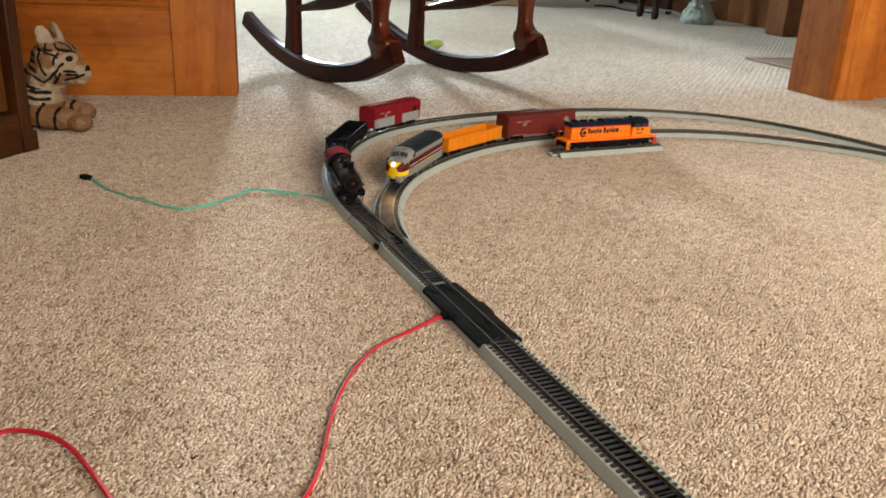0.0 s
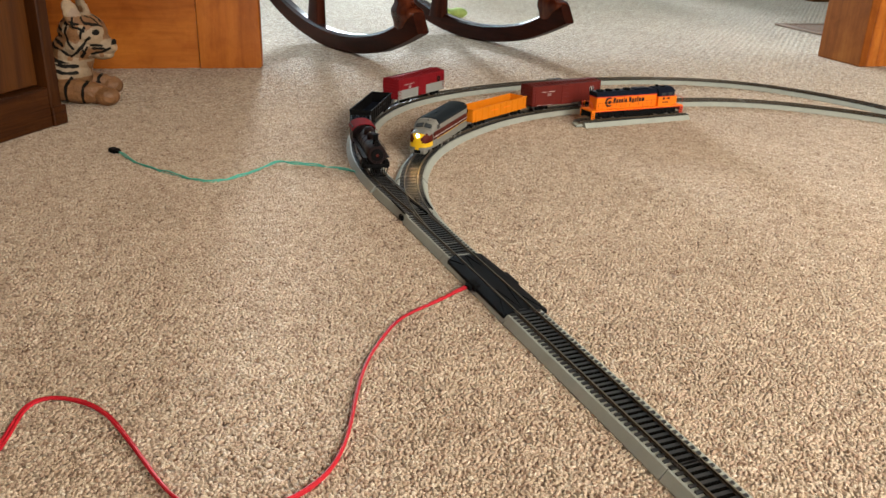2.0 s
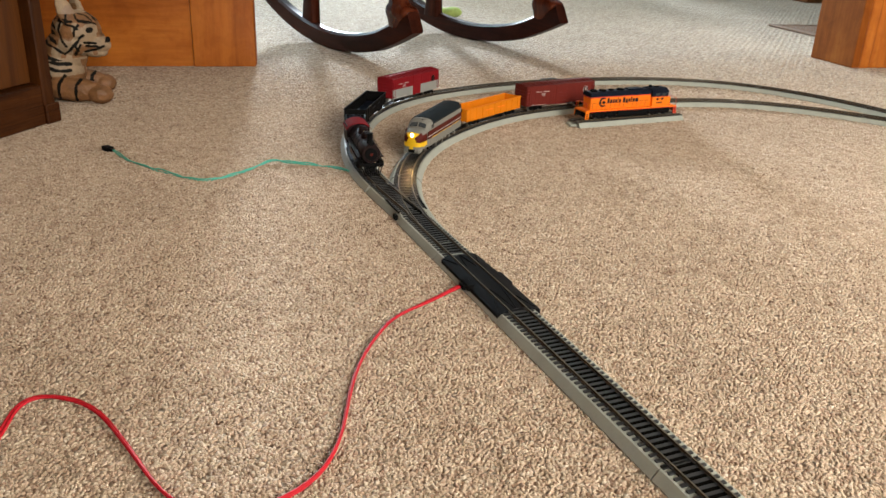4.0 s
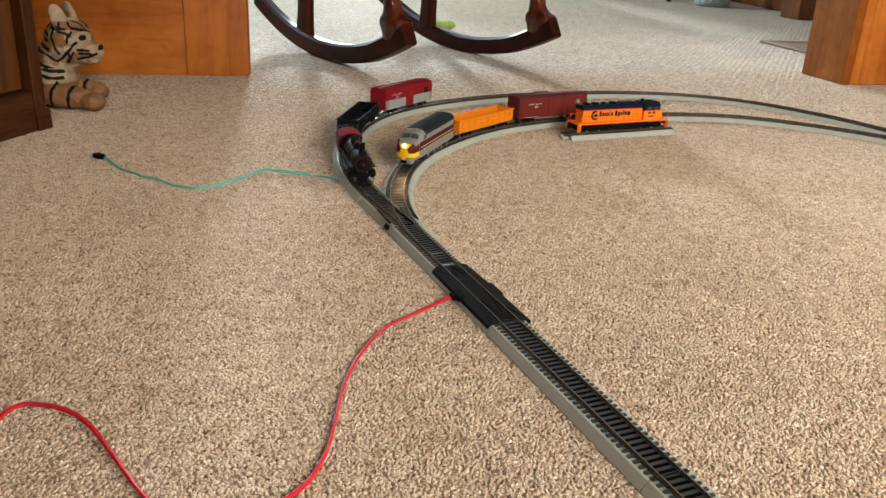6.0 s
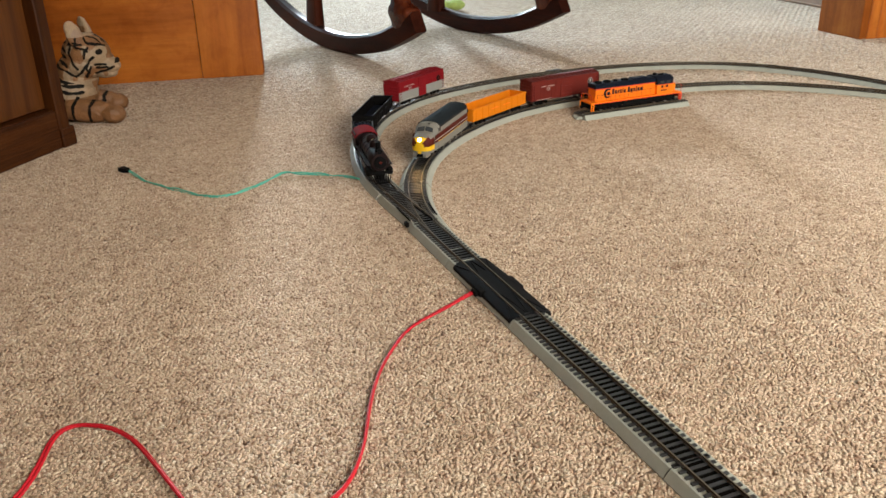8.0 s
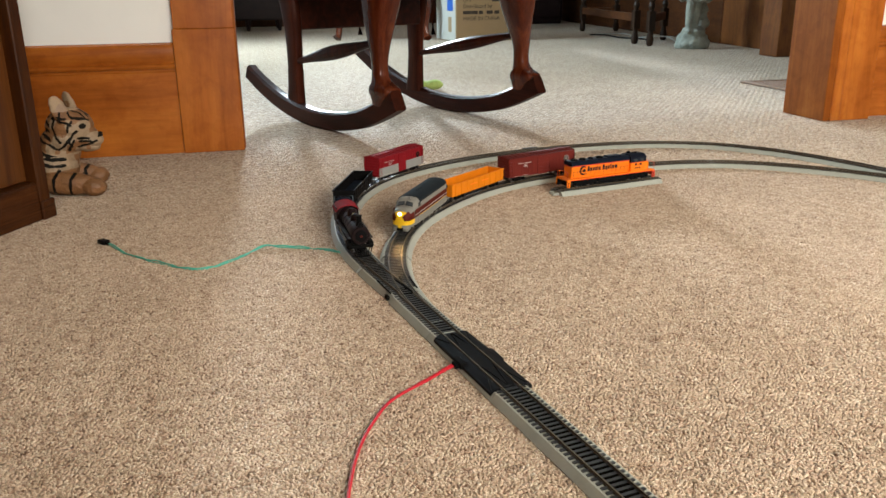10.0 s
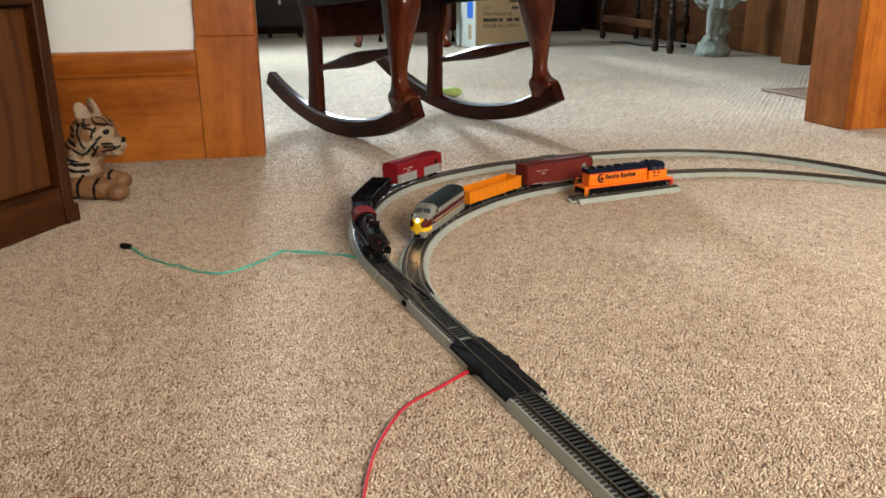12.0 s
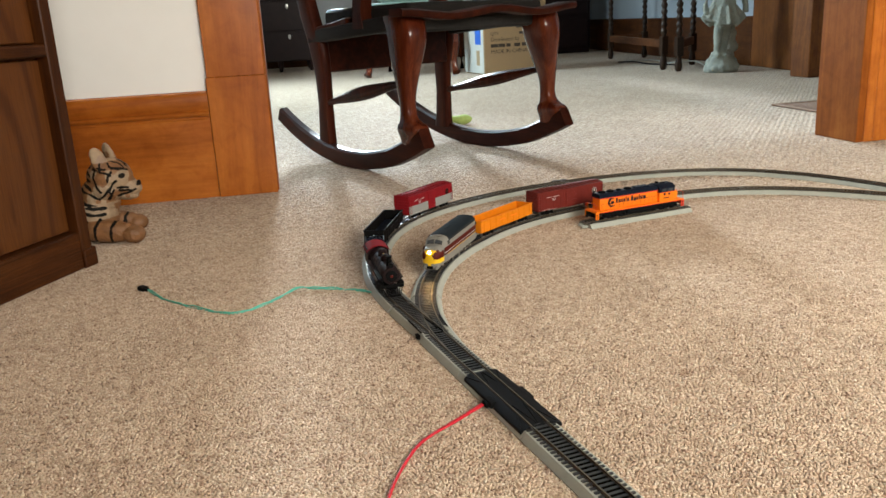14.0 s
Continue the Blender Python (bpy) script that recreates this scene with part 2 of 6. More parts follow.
LETTER = plain("white_lettering", (0.55, 0.50, 0.46), 0.6, 0, 0.05, 90)
GLASS_DARK = plain("dark_window", (0.04, 0.045, 0.05), 0.12, 0, 0.1, 60)
BRASS = plain("brass", (0.65, 0.42, 0.12), 0.3, 1.0, 0.1, 60)
RED_WIRE = plain("red_wire", (0.48, 0.010, 0.020), 0.6, 0, 0.08, 40, 0, 0.25)
GREEN_WIRE = plain("green_wire", (0.09, 0.44, 0.33), 0.45, 0, 0.08, 40)
LIME = plain("lime_plush", (0.40, 0.50, 0.14), 0.95, 0, 0.15, 60, 0.5)
STONE = plain("grey_stone", (0.24, 0.24, 0.195), 0.85, 0, 0.25, 18, 0.5)
CARDBOARD = plain("cardboard", (0.27, 0.182, 0.094), 0.8, 0, 0.06, 12, 0.1)
WHITE_PRINT = plain("white_print", (0.78, 0.78, 0.74), 0.6, 0, 0.04, 12)
# white set greyer, for the carton side and a pale cable
CARTON_SIDE = plain("greyish_white_print", (0.40, 0.38, 0.33), 0.7, 0, 0.08, 12)
BLUE_PRINT = plain("blue_print", (0.02, 0.09, 0.36), 0.5, 0, 0.05, 12)
RED_PRINT = plain("red_print", (0.65, 0.04, 0.04), 0.5, 0, 0.05, 12)
INK = plain("brown_ink", (0.030, 0.020, 0.013), 0.8, 0, 0.1, 30)
ESPRESSO = plain("espresso_wood", (0.0190, 0.0100, 0.0092), 0.35, 0, 0.2, 20, 0, 0.08)
KNOB = plain("pewter_knob", (0.55, 0.53, 0.50), 0.3, 1.0, 0.05, 40)
VENT = plain("bronze_vent", (0.20, 0.105, 0.058), 0.5, 0.2, 0.2, 40)
PLUSH_GREEN = plain("sage_fabric", (0.10, 0.14, 0.11), 0.9, 0, 0.2, 40, 0.3)

def lamp_glow():
    m, nt, b = material("lit_headlight", 0.3)
    b.inputs["Base Color"].default_value = (1, 0.9, 0.6, 1)
    b.inputs["Emission Color"].default_value = (1.0, 0.80, 0.42, 1)
    b.inputs["Emission Strength"].default_value = 22.0
    return m
HEADLIGHT = lamp_glow()

# ---- mesh helpers ----
def link(name, bm, mat, parent=None, label="", sharp=35):
    me = bpy.data.meshes.new(name)
    bmesh.ops.recalc_face_normals(bm, faces=bm.faces)
    bm.to_mesh(me)
    bm.free()
    for one in (mat if isinstance(mat, (list, tuple)) else [mat]):
        me.materials.append(one)
    me.polygons.foreach_set("use_smooth", [True] * len(me.polygons))
    me.set_sharp_from_angle(angle=radians(sharp))
    ob = new(name, me)
    ob.parent = parent
    if label:
        ob["label"] = label
    return ob

def part(name, bm, mat, parent, label="", sharp=35):
    return link(name, bm, mat, parent, label, sharp)

def thing(name, m, label, category, group="", kind=""):
    ob = new(name)
    ob.empty_display_size = 0.02
    ob.matrix_basis = m
    return tagged(ob, label, category, group, kind)

def box(bm, x0, x1, y0, y1, z0, z1, bev=0.0, m=None, seg=1):
    g = bmesh.ops.create_cube(bm, size=1.0)["verts"]
    for v in g:
        v.co = ((x0 + x1) / 2 + v.co.x * (x1 - x0), (y0 + y1) / 2 + v.co.y * (y1 - y0), (z0 + z1) / 2 + v.co.z * (z1 - z0))
    if bev:
        r = bmesh.ops.bevel(bm, geom=list({e for v in g for e in v.link_edges}), offset=bev, segments=seg, affect="EDGES", profile=0.6)
        g = list({v for f in r["faces"] for v in f.verts} | {v for v in g if v.is_valid})
    if m is not None:
        bmesh.ops.transform(bm, matrix=m, verts=g)
    return g

def loft(bm, rings, cap=True, close=False):
    vs = [[bm.verts.new(p) for p in r] for r in rings]
    n = len(vs[0])
    for i in range(len(vs) if close else len(vs) - 1):
        a, b = vs[i], vs[(i + 1) % len(vs)]
        for j in range(n):
            bm.faces.new((a[j], a[(j + 1) % n], b[(j + 1) % n], b[j]))
    if cap and not close:
        bm.faces.new(vs[0][::-1])
        bm.faces.new(vs[-1])

def tube(bm, pts, r, n=8, cap=True):
    pts = [Vector(p) for p in pts]
    rings, up = [], Vector((0, 0, 1))
    for i, p in enumerate(pts):
        d = (pts[min(i + 1, len(pts) - 1)] - pts[max(i - 1, 0)]).normalized()
        side = d.cross(up if abs(d.z) < 0.95 else Vector((1, 0, 0))).normalized()
        top = side.cross(d)
        rr = r[i] if isinstance(r, (list, tuple)) else r
        rings.append([p + (side * math.cos(a) + top * math.sin(a)) * rr for a in (2 * math.pi * k / n for k in range(n))])
    loft(bm, rings, cap)

def lathe(bm, prof, n=16, m=None):
    rings = [[(r * math.cos(2 * math.pi * k / n), r * math.sin(2 * math.pi * k / n), z) for k in range(n)] for r, z in prof]
    if m is not None:
        rings = [[m @ Vector(p) for p in r] for r in rings]
    loft(bm, rings)

def ball(bm, c, r, rot=(0, 0, 0), seg=16):
    m = Matrix.Translation(c) @ Euler([radians(a) for a in rot]).to_matrix().to_4x4() @ Matrix.Diagonal((*(r if isinstance(r, (tuple, list)) else (r, r, r)), 1))
    return bmesh.ops.create_uvsphere(bm, u_segments=seg, v_segments=max(6, seg * 2 // 3), radius=1, matrix=m)["verts"]

def wheel_on(bm, x, y, z, r, w, n=14):
    lathe(bm, [(r * 0.35, -w / 2), (r, -w / 2), (r, w / 2), (r * 0.35, w / 2)], n, Matrix.Translation((x, y, z)) @ pose(0, 0, 0, 90))

def spline(pts, step=0.0064, soften=70):
    P = np.array(pts, float)
    P = np.vstack([2 * P[0] - P[1], P, 2 * P[-1] - P[-2]])
    fine = []
    for i in range(1, len(P) - 2):
        a, b, c, d = P[i - 1:i + 3]
        for t in np.linspace(0, 1, 24, endpoint=False):
            fine.append(0.5 * (2 * b + (c - a) * t + (2 * a - 5 * b + 4 * c - d) * t * t + (3 * b - a - 3 * c + d) * t ** 3))
    fine.append(P[-2])
    fine = np.array(fine)
    s = np.concatenate([[0], np.cumsum(np.linalg.norm(np.diff(fine, axis=0), axis=1))])
    q = np.linspace(0, s[-1], int(s[-1] / step) + 1)
    R = np.stack([np.interp(q, s, fine[:, k]) for k in range(P.shape[1])], 1)
    for _ in range(soften):
        R[1:-1] = 0.25 * R[:-2] + 0.5 * R[1:-1] + 0.25 * R[2:]
    return R

# ---- rooms ----
WY = 2.15          # face of the casing on the near side of the wide doorway
XL, XR = 0.10, 1.655
def slab(name, label, mat, *boxes, bev=0.0, category=""):
    bm = bmesh.new()
    for b in boxes:
        box(bm, *b, bev)
    return tagged(link(name, bm, mat), label, category or name.split("_")[0], kind="structure")

bm = bmesh.new()
box(bm, -1.9, 3.6, -2.3, 8.7, -0.05, -0.0006)
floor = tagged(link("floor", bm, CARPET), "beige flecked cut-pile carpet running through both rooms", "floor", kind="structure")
def tuft_field(seed, zones):
    """Short twisted tufts standing in the carpet, each a small leaning nub."""
    rg = np.random.default_rng(seed)
    C = []
    for y0, y1, step, r, tall in zones:
        for y in np.arange(y0, y1, step):
            xa, xb = 0.085 - 0.50 * (y - 0.2) - 0.10, 0.16 + 0.97 * (y - 0.2) + 0.10
            x = np.arange(max(xa, -1.2), min(xb, 2.4), step)
            C.append(np.stack([x, np.full(len(x), y), np.full(len(x), r), np.full(len(x), tall)], 1))
    C = np.concatenate(C)
    C = C[rg.uniform(0, 1, len(C)) > (C[:, 1] - 1.50) / 0.85]      # thins out into the trodden doorway
    n = len(C)
    C[:, :2] += rg.uniform(-0.5, 0.5, (n, 2)) * C[:, 2:3] * 1.9
    az, el = rg.uniform(0, 2 * np.pi, n), rg.uniform(0.80, 1.18, n)
    r = C[:, 2] * rg.uniform(0.6, 1.5, n)
    h = rg.uniform(0.3, 1.0, n) * C[:, 3]
    lean = rg.uniform(-1, 1, (n, 2)) * r[:, None] * 0.9
    V = np.zeros((n, 8, 3))
    tilt = rg.uniform(-0.35, 0.35, (n, 2))
    for k in range(4):
        a = az + k * np.pi / 2
        ra, rb = np.cos(a - az) * 1.20 * el, np.sin(a - az) / el
        jag = rg.uniform(0.65, 1.35, n)
        dx, dy = (ra * np.cos(az) - rb * np.sin(az)) * jag, (ra * np.sin(az) + rb * np.cos(az)) * jag
        V[:, k] = np.stack([C[:, 0] + dx * r, C[:, 1] + dy * r, np.full(n, -0.0022)], 1)
        V[:, 4 + k] = np.stack([C[:, 0] + dx * r * 0.62 + lean[:, 0] * 0.7, C[:, 1] + dy * r * 0.62 + lean[:, 1] * 0.7, h + (dx * tilt[:, 0] + dy * tilt[:, 1]) * r * 0.5], 1)
    F = np.array([(k, (k + 1) % 4, 4 + (k + 1) % 4, 4 + k) for k in range(4)] + [(4, 5, 6, 7)])
    quads = (F[None] + (np.arange(n) * 8)[:, None, None]).reshape(-1, 4)
    me = bpy.data.meshes.new("carpet_pile")
    me.vertices.add(n * 8)
    me.vertices.foreach_set("co", V.reshape(-1))
    me.loops.add(len(quads) * 4)
    me.loops.foreach_set("vertex_index", quads.reshape(-1).astype(np.int32))
    me.polygons.add(len(quads))
    starts = np.arange(len(quads)) * 4
    me.polygons.foreach_set("loop_start", starts.astype(np.int32))
    me.polygons.foreach_set("use_smooth", np.ones(len(starts), dtype=bool))
    me.update(calc_edges=True)
    me.validate()
    me.materials.append(TUFT)
    return tagged(new("carpet_pile", me), "twisted beige, cream and brown carpet pile", "carpet", kind="stuff")
tuft_field(5, [(0.50, 0.95, 0.0023, 0.0015, 0.0006), (0.95, 1.40, 0.0024, 0.0015, 0.0005), (1.40, 1.75, 0.0026, 0.0015, 0.0005), (1.75, 2.34, 0.0034, 0.0019, 0.0005)])
slab("ceiling", "plain cream ceiling, unseen, added to close both rooms", CEIL, (-1.9, 3.6, -2.3, 8.7, 2.5, 2.56))
WF = WY + 0.02     # wall face
slab("wall_doorway_left", "white painted plaster wall beside the wide doorway", WALL, (-1.8, XL - 0.01, WF, WF + 0.12, 0, 2.5))
slab("wall_doorway_right", "white painted plaster wall beside the wide doorway", WALL, (XR + 0.01, 3.5, WF, WF + 0.12, 0, 2.5))
slab("wall_doorway_over", "white painted plaster wall over the doorway", WALL, (XL - 0.01, XR + 0.01, WF, WF + 0.12, 2.1, 2.5))
def window_wall(name, axis, at, thick, lo, hi, w0, w1, z0, z1, mat, label):
    bs = [(lo, w0, 0, 2.5), (w1, hi, 0, 2.5), (w0, w1, 0, z0), (w0, w1, z1, 2.5)]
    out = []
    for a, b, c, d in bs:
        out.append((at, at + thick, a, b, c, d) if axis == "x" else (a, b, at, at + thick, c, d))
    slab(name, label, mat, *out)
# unseen near walls; their openings are added for the fill lights
window_wall("wall_near_back", "y", -2.3, 0.1, -1.8, 2.2, 0.4, 2.0, 0.85, 2.15, TAN, "plain tan wall, unseen, with an added opening for the fill light")
window_wall("wall_near_right", "x", 2.1, 0.1, -2.2, WF, -1.0, 1.4, 0.06, 2.06, TAN, "plain tan side wall, unseen, with an added opening for the fill light")
slab("wall_near_left", "plain tan side wall behind the cabinet, unseen, added to cut bounced light", TAN, (-1.3, -1.18, -2.3, WF, 0, 2.5))
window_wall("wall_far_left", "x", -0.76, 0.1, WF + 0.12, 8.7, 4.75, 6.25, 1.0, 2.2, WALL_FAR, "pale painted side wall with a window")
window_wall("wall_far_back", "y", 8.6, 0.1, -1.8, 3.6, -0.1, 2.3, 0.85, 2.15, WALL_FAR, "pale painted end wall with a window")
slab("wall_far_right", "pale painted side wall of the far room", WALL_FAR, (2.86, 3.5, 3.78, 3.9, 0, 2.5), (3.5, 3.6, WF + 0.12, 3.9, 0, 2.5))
def window_unit(name, m, w, h):
    win = thing(name, m, "white wooden sash window, unseen, assumed where daylight comes in", "window", kind="structure")
    for n, b in (("window_frame", (-w / 2, w / 2, -0.03, 0.03, h / 2 - 0.05, h / 2)), ("window_frame", (-w / 2, w / 2, -0.03, 0.03, -h / 2, -h / 2 + 0.06)),
                 ("window_frame", (-w / 2, -w / 2 + 0.05, -0.03, 0.03, -h / 2 + 0.06, h / 2 - 0.05)), ("window_frame", (w / 2 - 0.05, w / 2, -0.03, 0.03, -h / 2 + 0.06, h / 2 - 0.05)),
                 ("mullion", (-w / 2 + 0.05, w / 2 - 0.05, -0.02, 0.02, -0.02, 0.02)), ("window_sill", (-w / 2 - 0.05, w / 2 + 0.05, 0.03, 0.09, -h / 2 - 0.03, -h / 2))):
        bm = bmesh.new()
        box(bm, *b, 0.003)
        part(n, bm, WHITE_PRINT, win)
# the first two frame the added fill lights and are never seen
window_unit("added_window_1", pose(1.2, -2.27, 1.5), 1.6, 1.3)
window_unit("added_window_2", pose(2.17, 0.2, 1.06, 0, 0, 90), 2.4, 2.0)
window_unit("window_3", pose(-0.73, 5.5, 1.6, 0, 0, -90), 1.5, 1.2)
window_unit("window_4", pose(1.1, 8.67, 1.5, 0, 0, 180), 2.4, 1.3)

def board(name, label, mat, *boxes, bev=0.002):
    bm = bmesh.new()
    for b in boxes:
        box(bm, *b, bev)
    return tagged(link(name, bm, mat), label, "trim", kind="structure")
# left side of the doorway: plinth, casing above it, tall baseboard with cap
board("trim_plinth_left", "honey-stained pine plinth block of the door casing", TRIM_V, (XL - 0.135, XL, WY, WF, 0, 0.277), bev=0.0015)
board("trim_casing_left", "honey-stained pine door casing with worn edges", TRIM_V, (XL - 0.132, XL - 0.001, WY + 0.0012, WF, 0.2772, 2.2), bev=0.0015)
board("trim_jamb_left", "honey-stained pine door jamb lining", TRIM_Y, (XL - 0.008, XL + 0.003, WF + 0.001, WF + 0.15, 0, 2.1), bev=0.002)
def base_profile(name, x0, x1, y, label):
    prof = [(0, 0), (-0.014, 0), (-0.014, 0.184), (-0.0095, 0.186), (-0.0095, 0.190), (-0.019, 0.192), (-0.0215, 0.1965), (-0.019, 0.201), (-0.0125, 0.203), (-0.0165, 0.210), (-0.0165, 0.234), (-0.012, 0.244), (-0.004, 0.248), (0, 0.248)]
    bm = bmesh.new()
    loft(bm, [[(x, y + a, z) for a, z in prof] for x in (x0, x1)])
    return tagged(link(name, bm, TRIM_H), label, "baseboard", kind="structure")
base_profile("baseboard_left", -1.8, XL - 0.136, WF, "tall honey-stained pine baseboard with moulded cap")
base_profile("baseboard_right", XR + 0.125, 2.1, WF, "tall honey-stained pine baseboard with moulded cap")
# right side: casing face and deep jamb
board("trim_casing_right", "honey-stained pine door casing with worn foot", TRIM_V, (XR, XR + 0.028, WY - 0.038, WF, 0, 2.2), (XR + 0.0295, XR + 0.125, WY - 0.0365, WF, 0, 2.2), bev=0.002)
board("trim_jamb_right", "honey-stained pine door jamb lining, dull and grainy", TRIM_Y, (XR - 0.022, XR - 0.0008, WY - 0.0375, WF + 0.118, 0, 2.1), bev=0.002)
# far room, right-hand wall
board("trim_far_casing", "brown-stained pine casing at the corner of the far room", WALNUT_V, (2.74, 2.86, 3.90, 4.05, 0, 2.3), bev=0.004)
board("trim_far_opening", "brown-stained pine panelling beside the far casing", WALNUT_V, (2.86, 3.5, 3.74, 3.778, 0, 2.3), bev=0.004)
bm = bmesh.new()
SLANT = pose(2.93, 4.03, 0, 0, 0, -6.0)
box(bm, 0.040, 0.16, -0.12, 4.75, 0, 2.5, 0, SLANT)
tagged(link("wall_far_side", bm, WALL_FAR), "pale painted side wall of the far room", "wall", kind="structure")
bm = bmesh.new()
box(bm, 0.0, 0.038, 0.853, 4.55, 0, 0.30, 0.006, SLANT)
tagged(link("baseboard_far_right", bm, WALNUT), "tall brown-stained pine baseboard in the far room", "baseboard", kind="structure")
bm = bmesh.new()
box(bm, -0.004, 0.038, 0.03, 0.33, 0, 2.3, 0.004, SLANT)
box(bm, 0.004, 0.038, 0.335, 0.85, 0, 2.3, 0.004, SLANT)
tagged(link("trim_far_panel", bm, WALNUT_V), "brown-stained pine boards beside the far casing", "trim", kind="structure")
board("baseboard_far_back", "tall brown-stained pine baseboard in the far room", WALNUT, (-1.8, 3.38, 8.56, 8.598, 0, 0.30), bev=0.006)

# ---- railway ----
STEP = 0.0064     # tie pitch
Q0, U = np.array((0.306, 0.9925)), np.array((-0.1828, 0.9831))
straight = lambda s0, s1: [Q0 + U * s for s in np.linspace(s0, s1, max(2, int(round((s1 - s0) / STEP)) + 1))]
OUTER = spline([(.286, 1.113), (.266, 1.2), (.248, 1.31), (.247, 1.42), (.264, 1.54), (.306, 1.65), (.384, 1.755), (.5, 1.835), (.64, 1.895), (.82, 1.932), (.96, 1.936), (1.085, 1.905), (1.18, 1.842), (1.255, 1.735), (1.305, 1.61), (1.335, 1.48), (1.35, 1.36)])
INNER = spline([(.297, 1.04), (.286, 1.12), (.289, 1.22), (.315, 1.33), (.36, 1.425), (.428, 1.512), (.51, 1.588), (.6, 1.64), (.74, 1.685), (.88, 1.708), (1.0, 1.706), (1.095, 1.673), (1.18, 1.61), (1.26, 1.525), (1.315, 1.44), (1.35, 1.36)])
BED_PROFILE = [(-0.0222, 0.0), (-0.0222, 0.0012), (-0.0168, 0.0078), (0.0168, 0.0078), (0.0222, 0.0012), (0.0222, 0.0)]
RAIL_TOP = 0.0112

def normals(path):
    p = np.array(path)
    d = np.gradient(p, axis=0)
    d /= np.linalg.norm(d, axis=1)[:, None]
    return p, d, np.stack([-d[:, 1], d[:, 0]], 1)

def sweep(bm, path, prof, dz=0.0):
    p, d, n = normals(path)
    loft(bm, [[(p[i][0] + n[i][0] * a, p[i][1] + n[i][1] * a, z + dz) for a, z in prof] for i in range(len(p))])

def rail_profile(at):
    return [(at - 0.0011, 0.0086), (at - 0.0011, 0.0090), (at - 0.0003, 0.0094), (at - 0.0003, 0.0103), (at - 0.00055, 0.0105), (at - 0.00055, RAIL_TOP),
            (at + 0.00055, RAIL_TOP), (at + 0.00055, 0.0105), (at + 0.0003, 0.0103), (at + 0.0003, 0.0094), (at + 0.0011, 0.0090), (at + 0.0011, 0.0086)]

bm = bmesh.new()
box(bm, -0.00135, 0.00135, -0.0148, 0.0148, 0.0074, 0.0090)
for sy in (-1, 1):   # spike plates
    box(bm, -0.0010, 0.0010, sy * 0.0087 - 0.0020, sy * 0.0087 + 0.0020, 0.0087, 0.0092)
TIE_MESH = bpy.data.meshes.new("tie")
bm.to_mesh(TIE_MESH)
bm.free()
TIE_MESH.materials.append(TIE)

def lay_ties(path, owner, single, skip=0):
    p, d, n = normals(path)
    bm = bmesh.new()
    for i in range(skip, len(p) - skip):
        m = pose(p[i][0], p[i][1], 0, 0, 0, math.degrees(math.atan2(d[i][1], d[i][0])))
        if single:
            o = new("tie", TIE_MESH)
            o.parent = owner
            o.matrix_basis = m
        else:
            for a in [(-0.00135, 0.00135, -0.0148, 0.0148, 0.0074, 0.0090)]:
                box(bm, *a, 0, m)
    if single:
        bm.free()
    else:
        tagged(part("ties", bm, TIE, owner, "row of black plastic ties"), kind="stuff")

def two_tone(ob):
    """Bright running surface, browned sides."""
    for f in ob.data.polygons:
        f.material_index = 0 if f.normal.z > 0.7 and f.center.z > RAIL_TOP - 0.0004 else 1

def track_section(name, path, label, single=False, joiner=True, group="track sections"):
    t = thing(name, Matrix(), label, "model track", group)
    bm = bmesh.new()
    sweep(bm, path, BED_PROFILE)
    part("roadbed", bm, BED, t, "grey plastic roadbed")
    bm = bmesh.new()
    sweep(bm, path, [(-0.0098, 0.0074), (-0.0098, 0.00845), (0.0098, 0.00845), (0.0098, 0.0074)])
    part("tie_web", bm, WEB, t, "black plastic web between the ties")
    for at in (-0.0087, 0.0087):
        bm = bmesh.new()
        sweep(bm, path, rail_profile(at))
        two_tone(part("rail", bm, [RAIL, RAIL_SIDE], t, "metal rail"))
    lay_ties(path, t, single)
    if joiner:   # rail joiners at the first end
        p, d, n = normals(path)
        for at in (-0.0087, 0.0087):
            bm = bmesh.new()
            c = p[0] + n[0] * at
            box(bm, -0.005, 0.005, -0.0014, 0.0014, 0.0086, 0.0098, 0.0003, pose(c[0], c[1], 0, 0, 0, math.degrees(math.atan2(d[0][1], d[0][0]))))
            part("rail_joiner", bm, STEEL, t)
    return t

track_section("straight_track", straight(-0.8268, -0.5986), "straight grey plastic roadbed model track on the carpet", True)
track_section("straight_track", straight(-0.5976, -0.3702), "straight grey plastic roadbed model track on the carpet", True)
track_section("straight_track", straight(-0.3692, -0.1416), "straight grey plastic roadbed model track on the carpet", True)
# rerailer
rr = track_section("rerailer_track", straight(-0.1406, 0.009), "straight model track with a black rerailer plate and feeder plug", True)
def on_line(s, a=0.0):
    q = Q0 + U * s + np.array((-U[1], U[0])) * a
    return q
LINE_AZ = math.degrees(math.atan2(U[1], U[0]))
def line_pose(s, a=0.0, z=0.0):
    q = on_line(s, a)
    return pose(q[0], q[1], z, 0, 0, LINE_AZ)
M = line_pose(0)
PLATE0, PLATE1 = -0.1395, -0.0035
bm = bmesh.new()     # centre plate between the rails, dished towards its ends
w, z0, z1 = 0.0074, 0.0080, 0.0104
rings = []
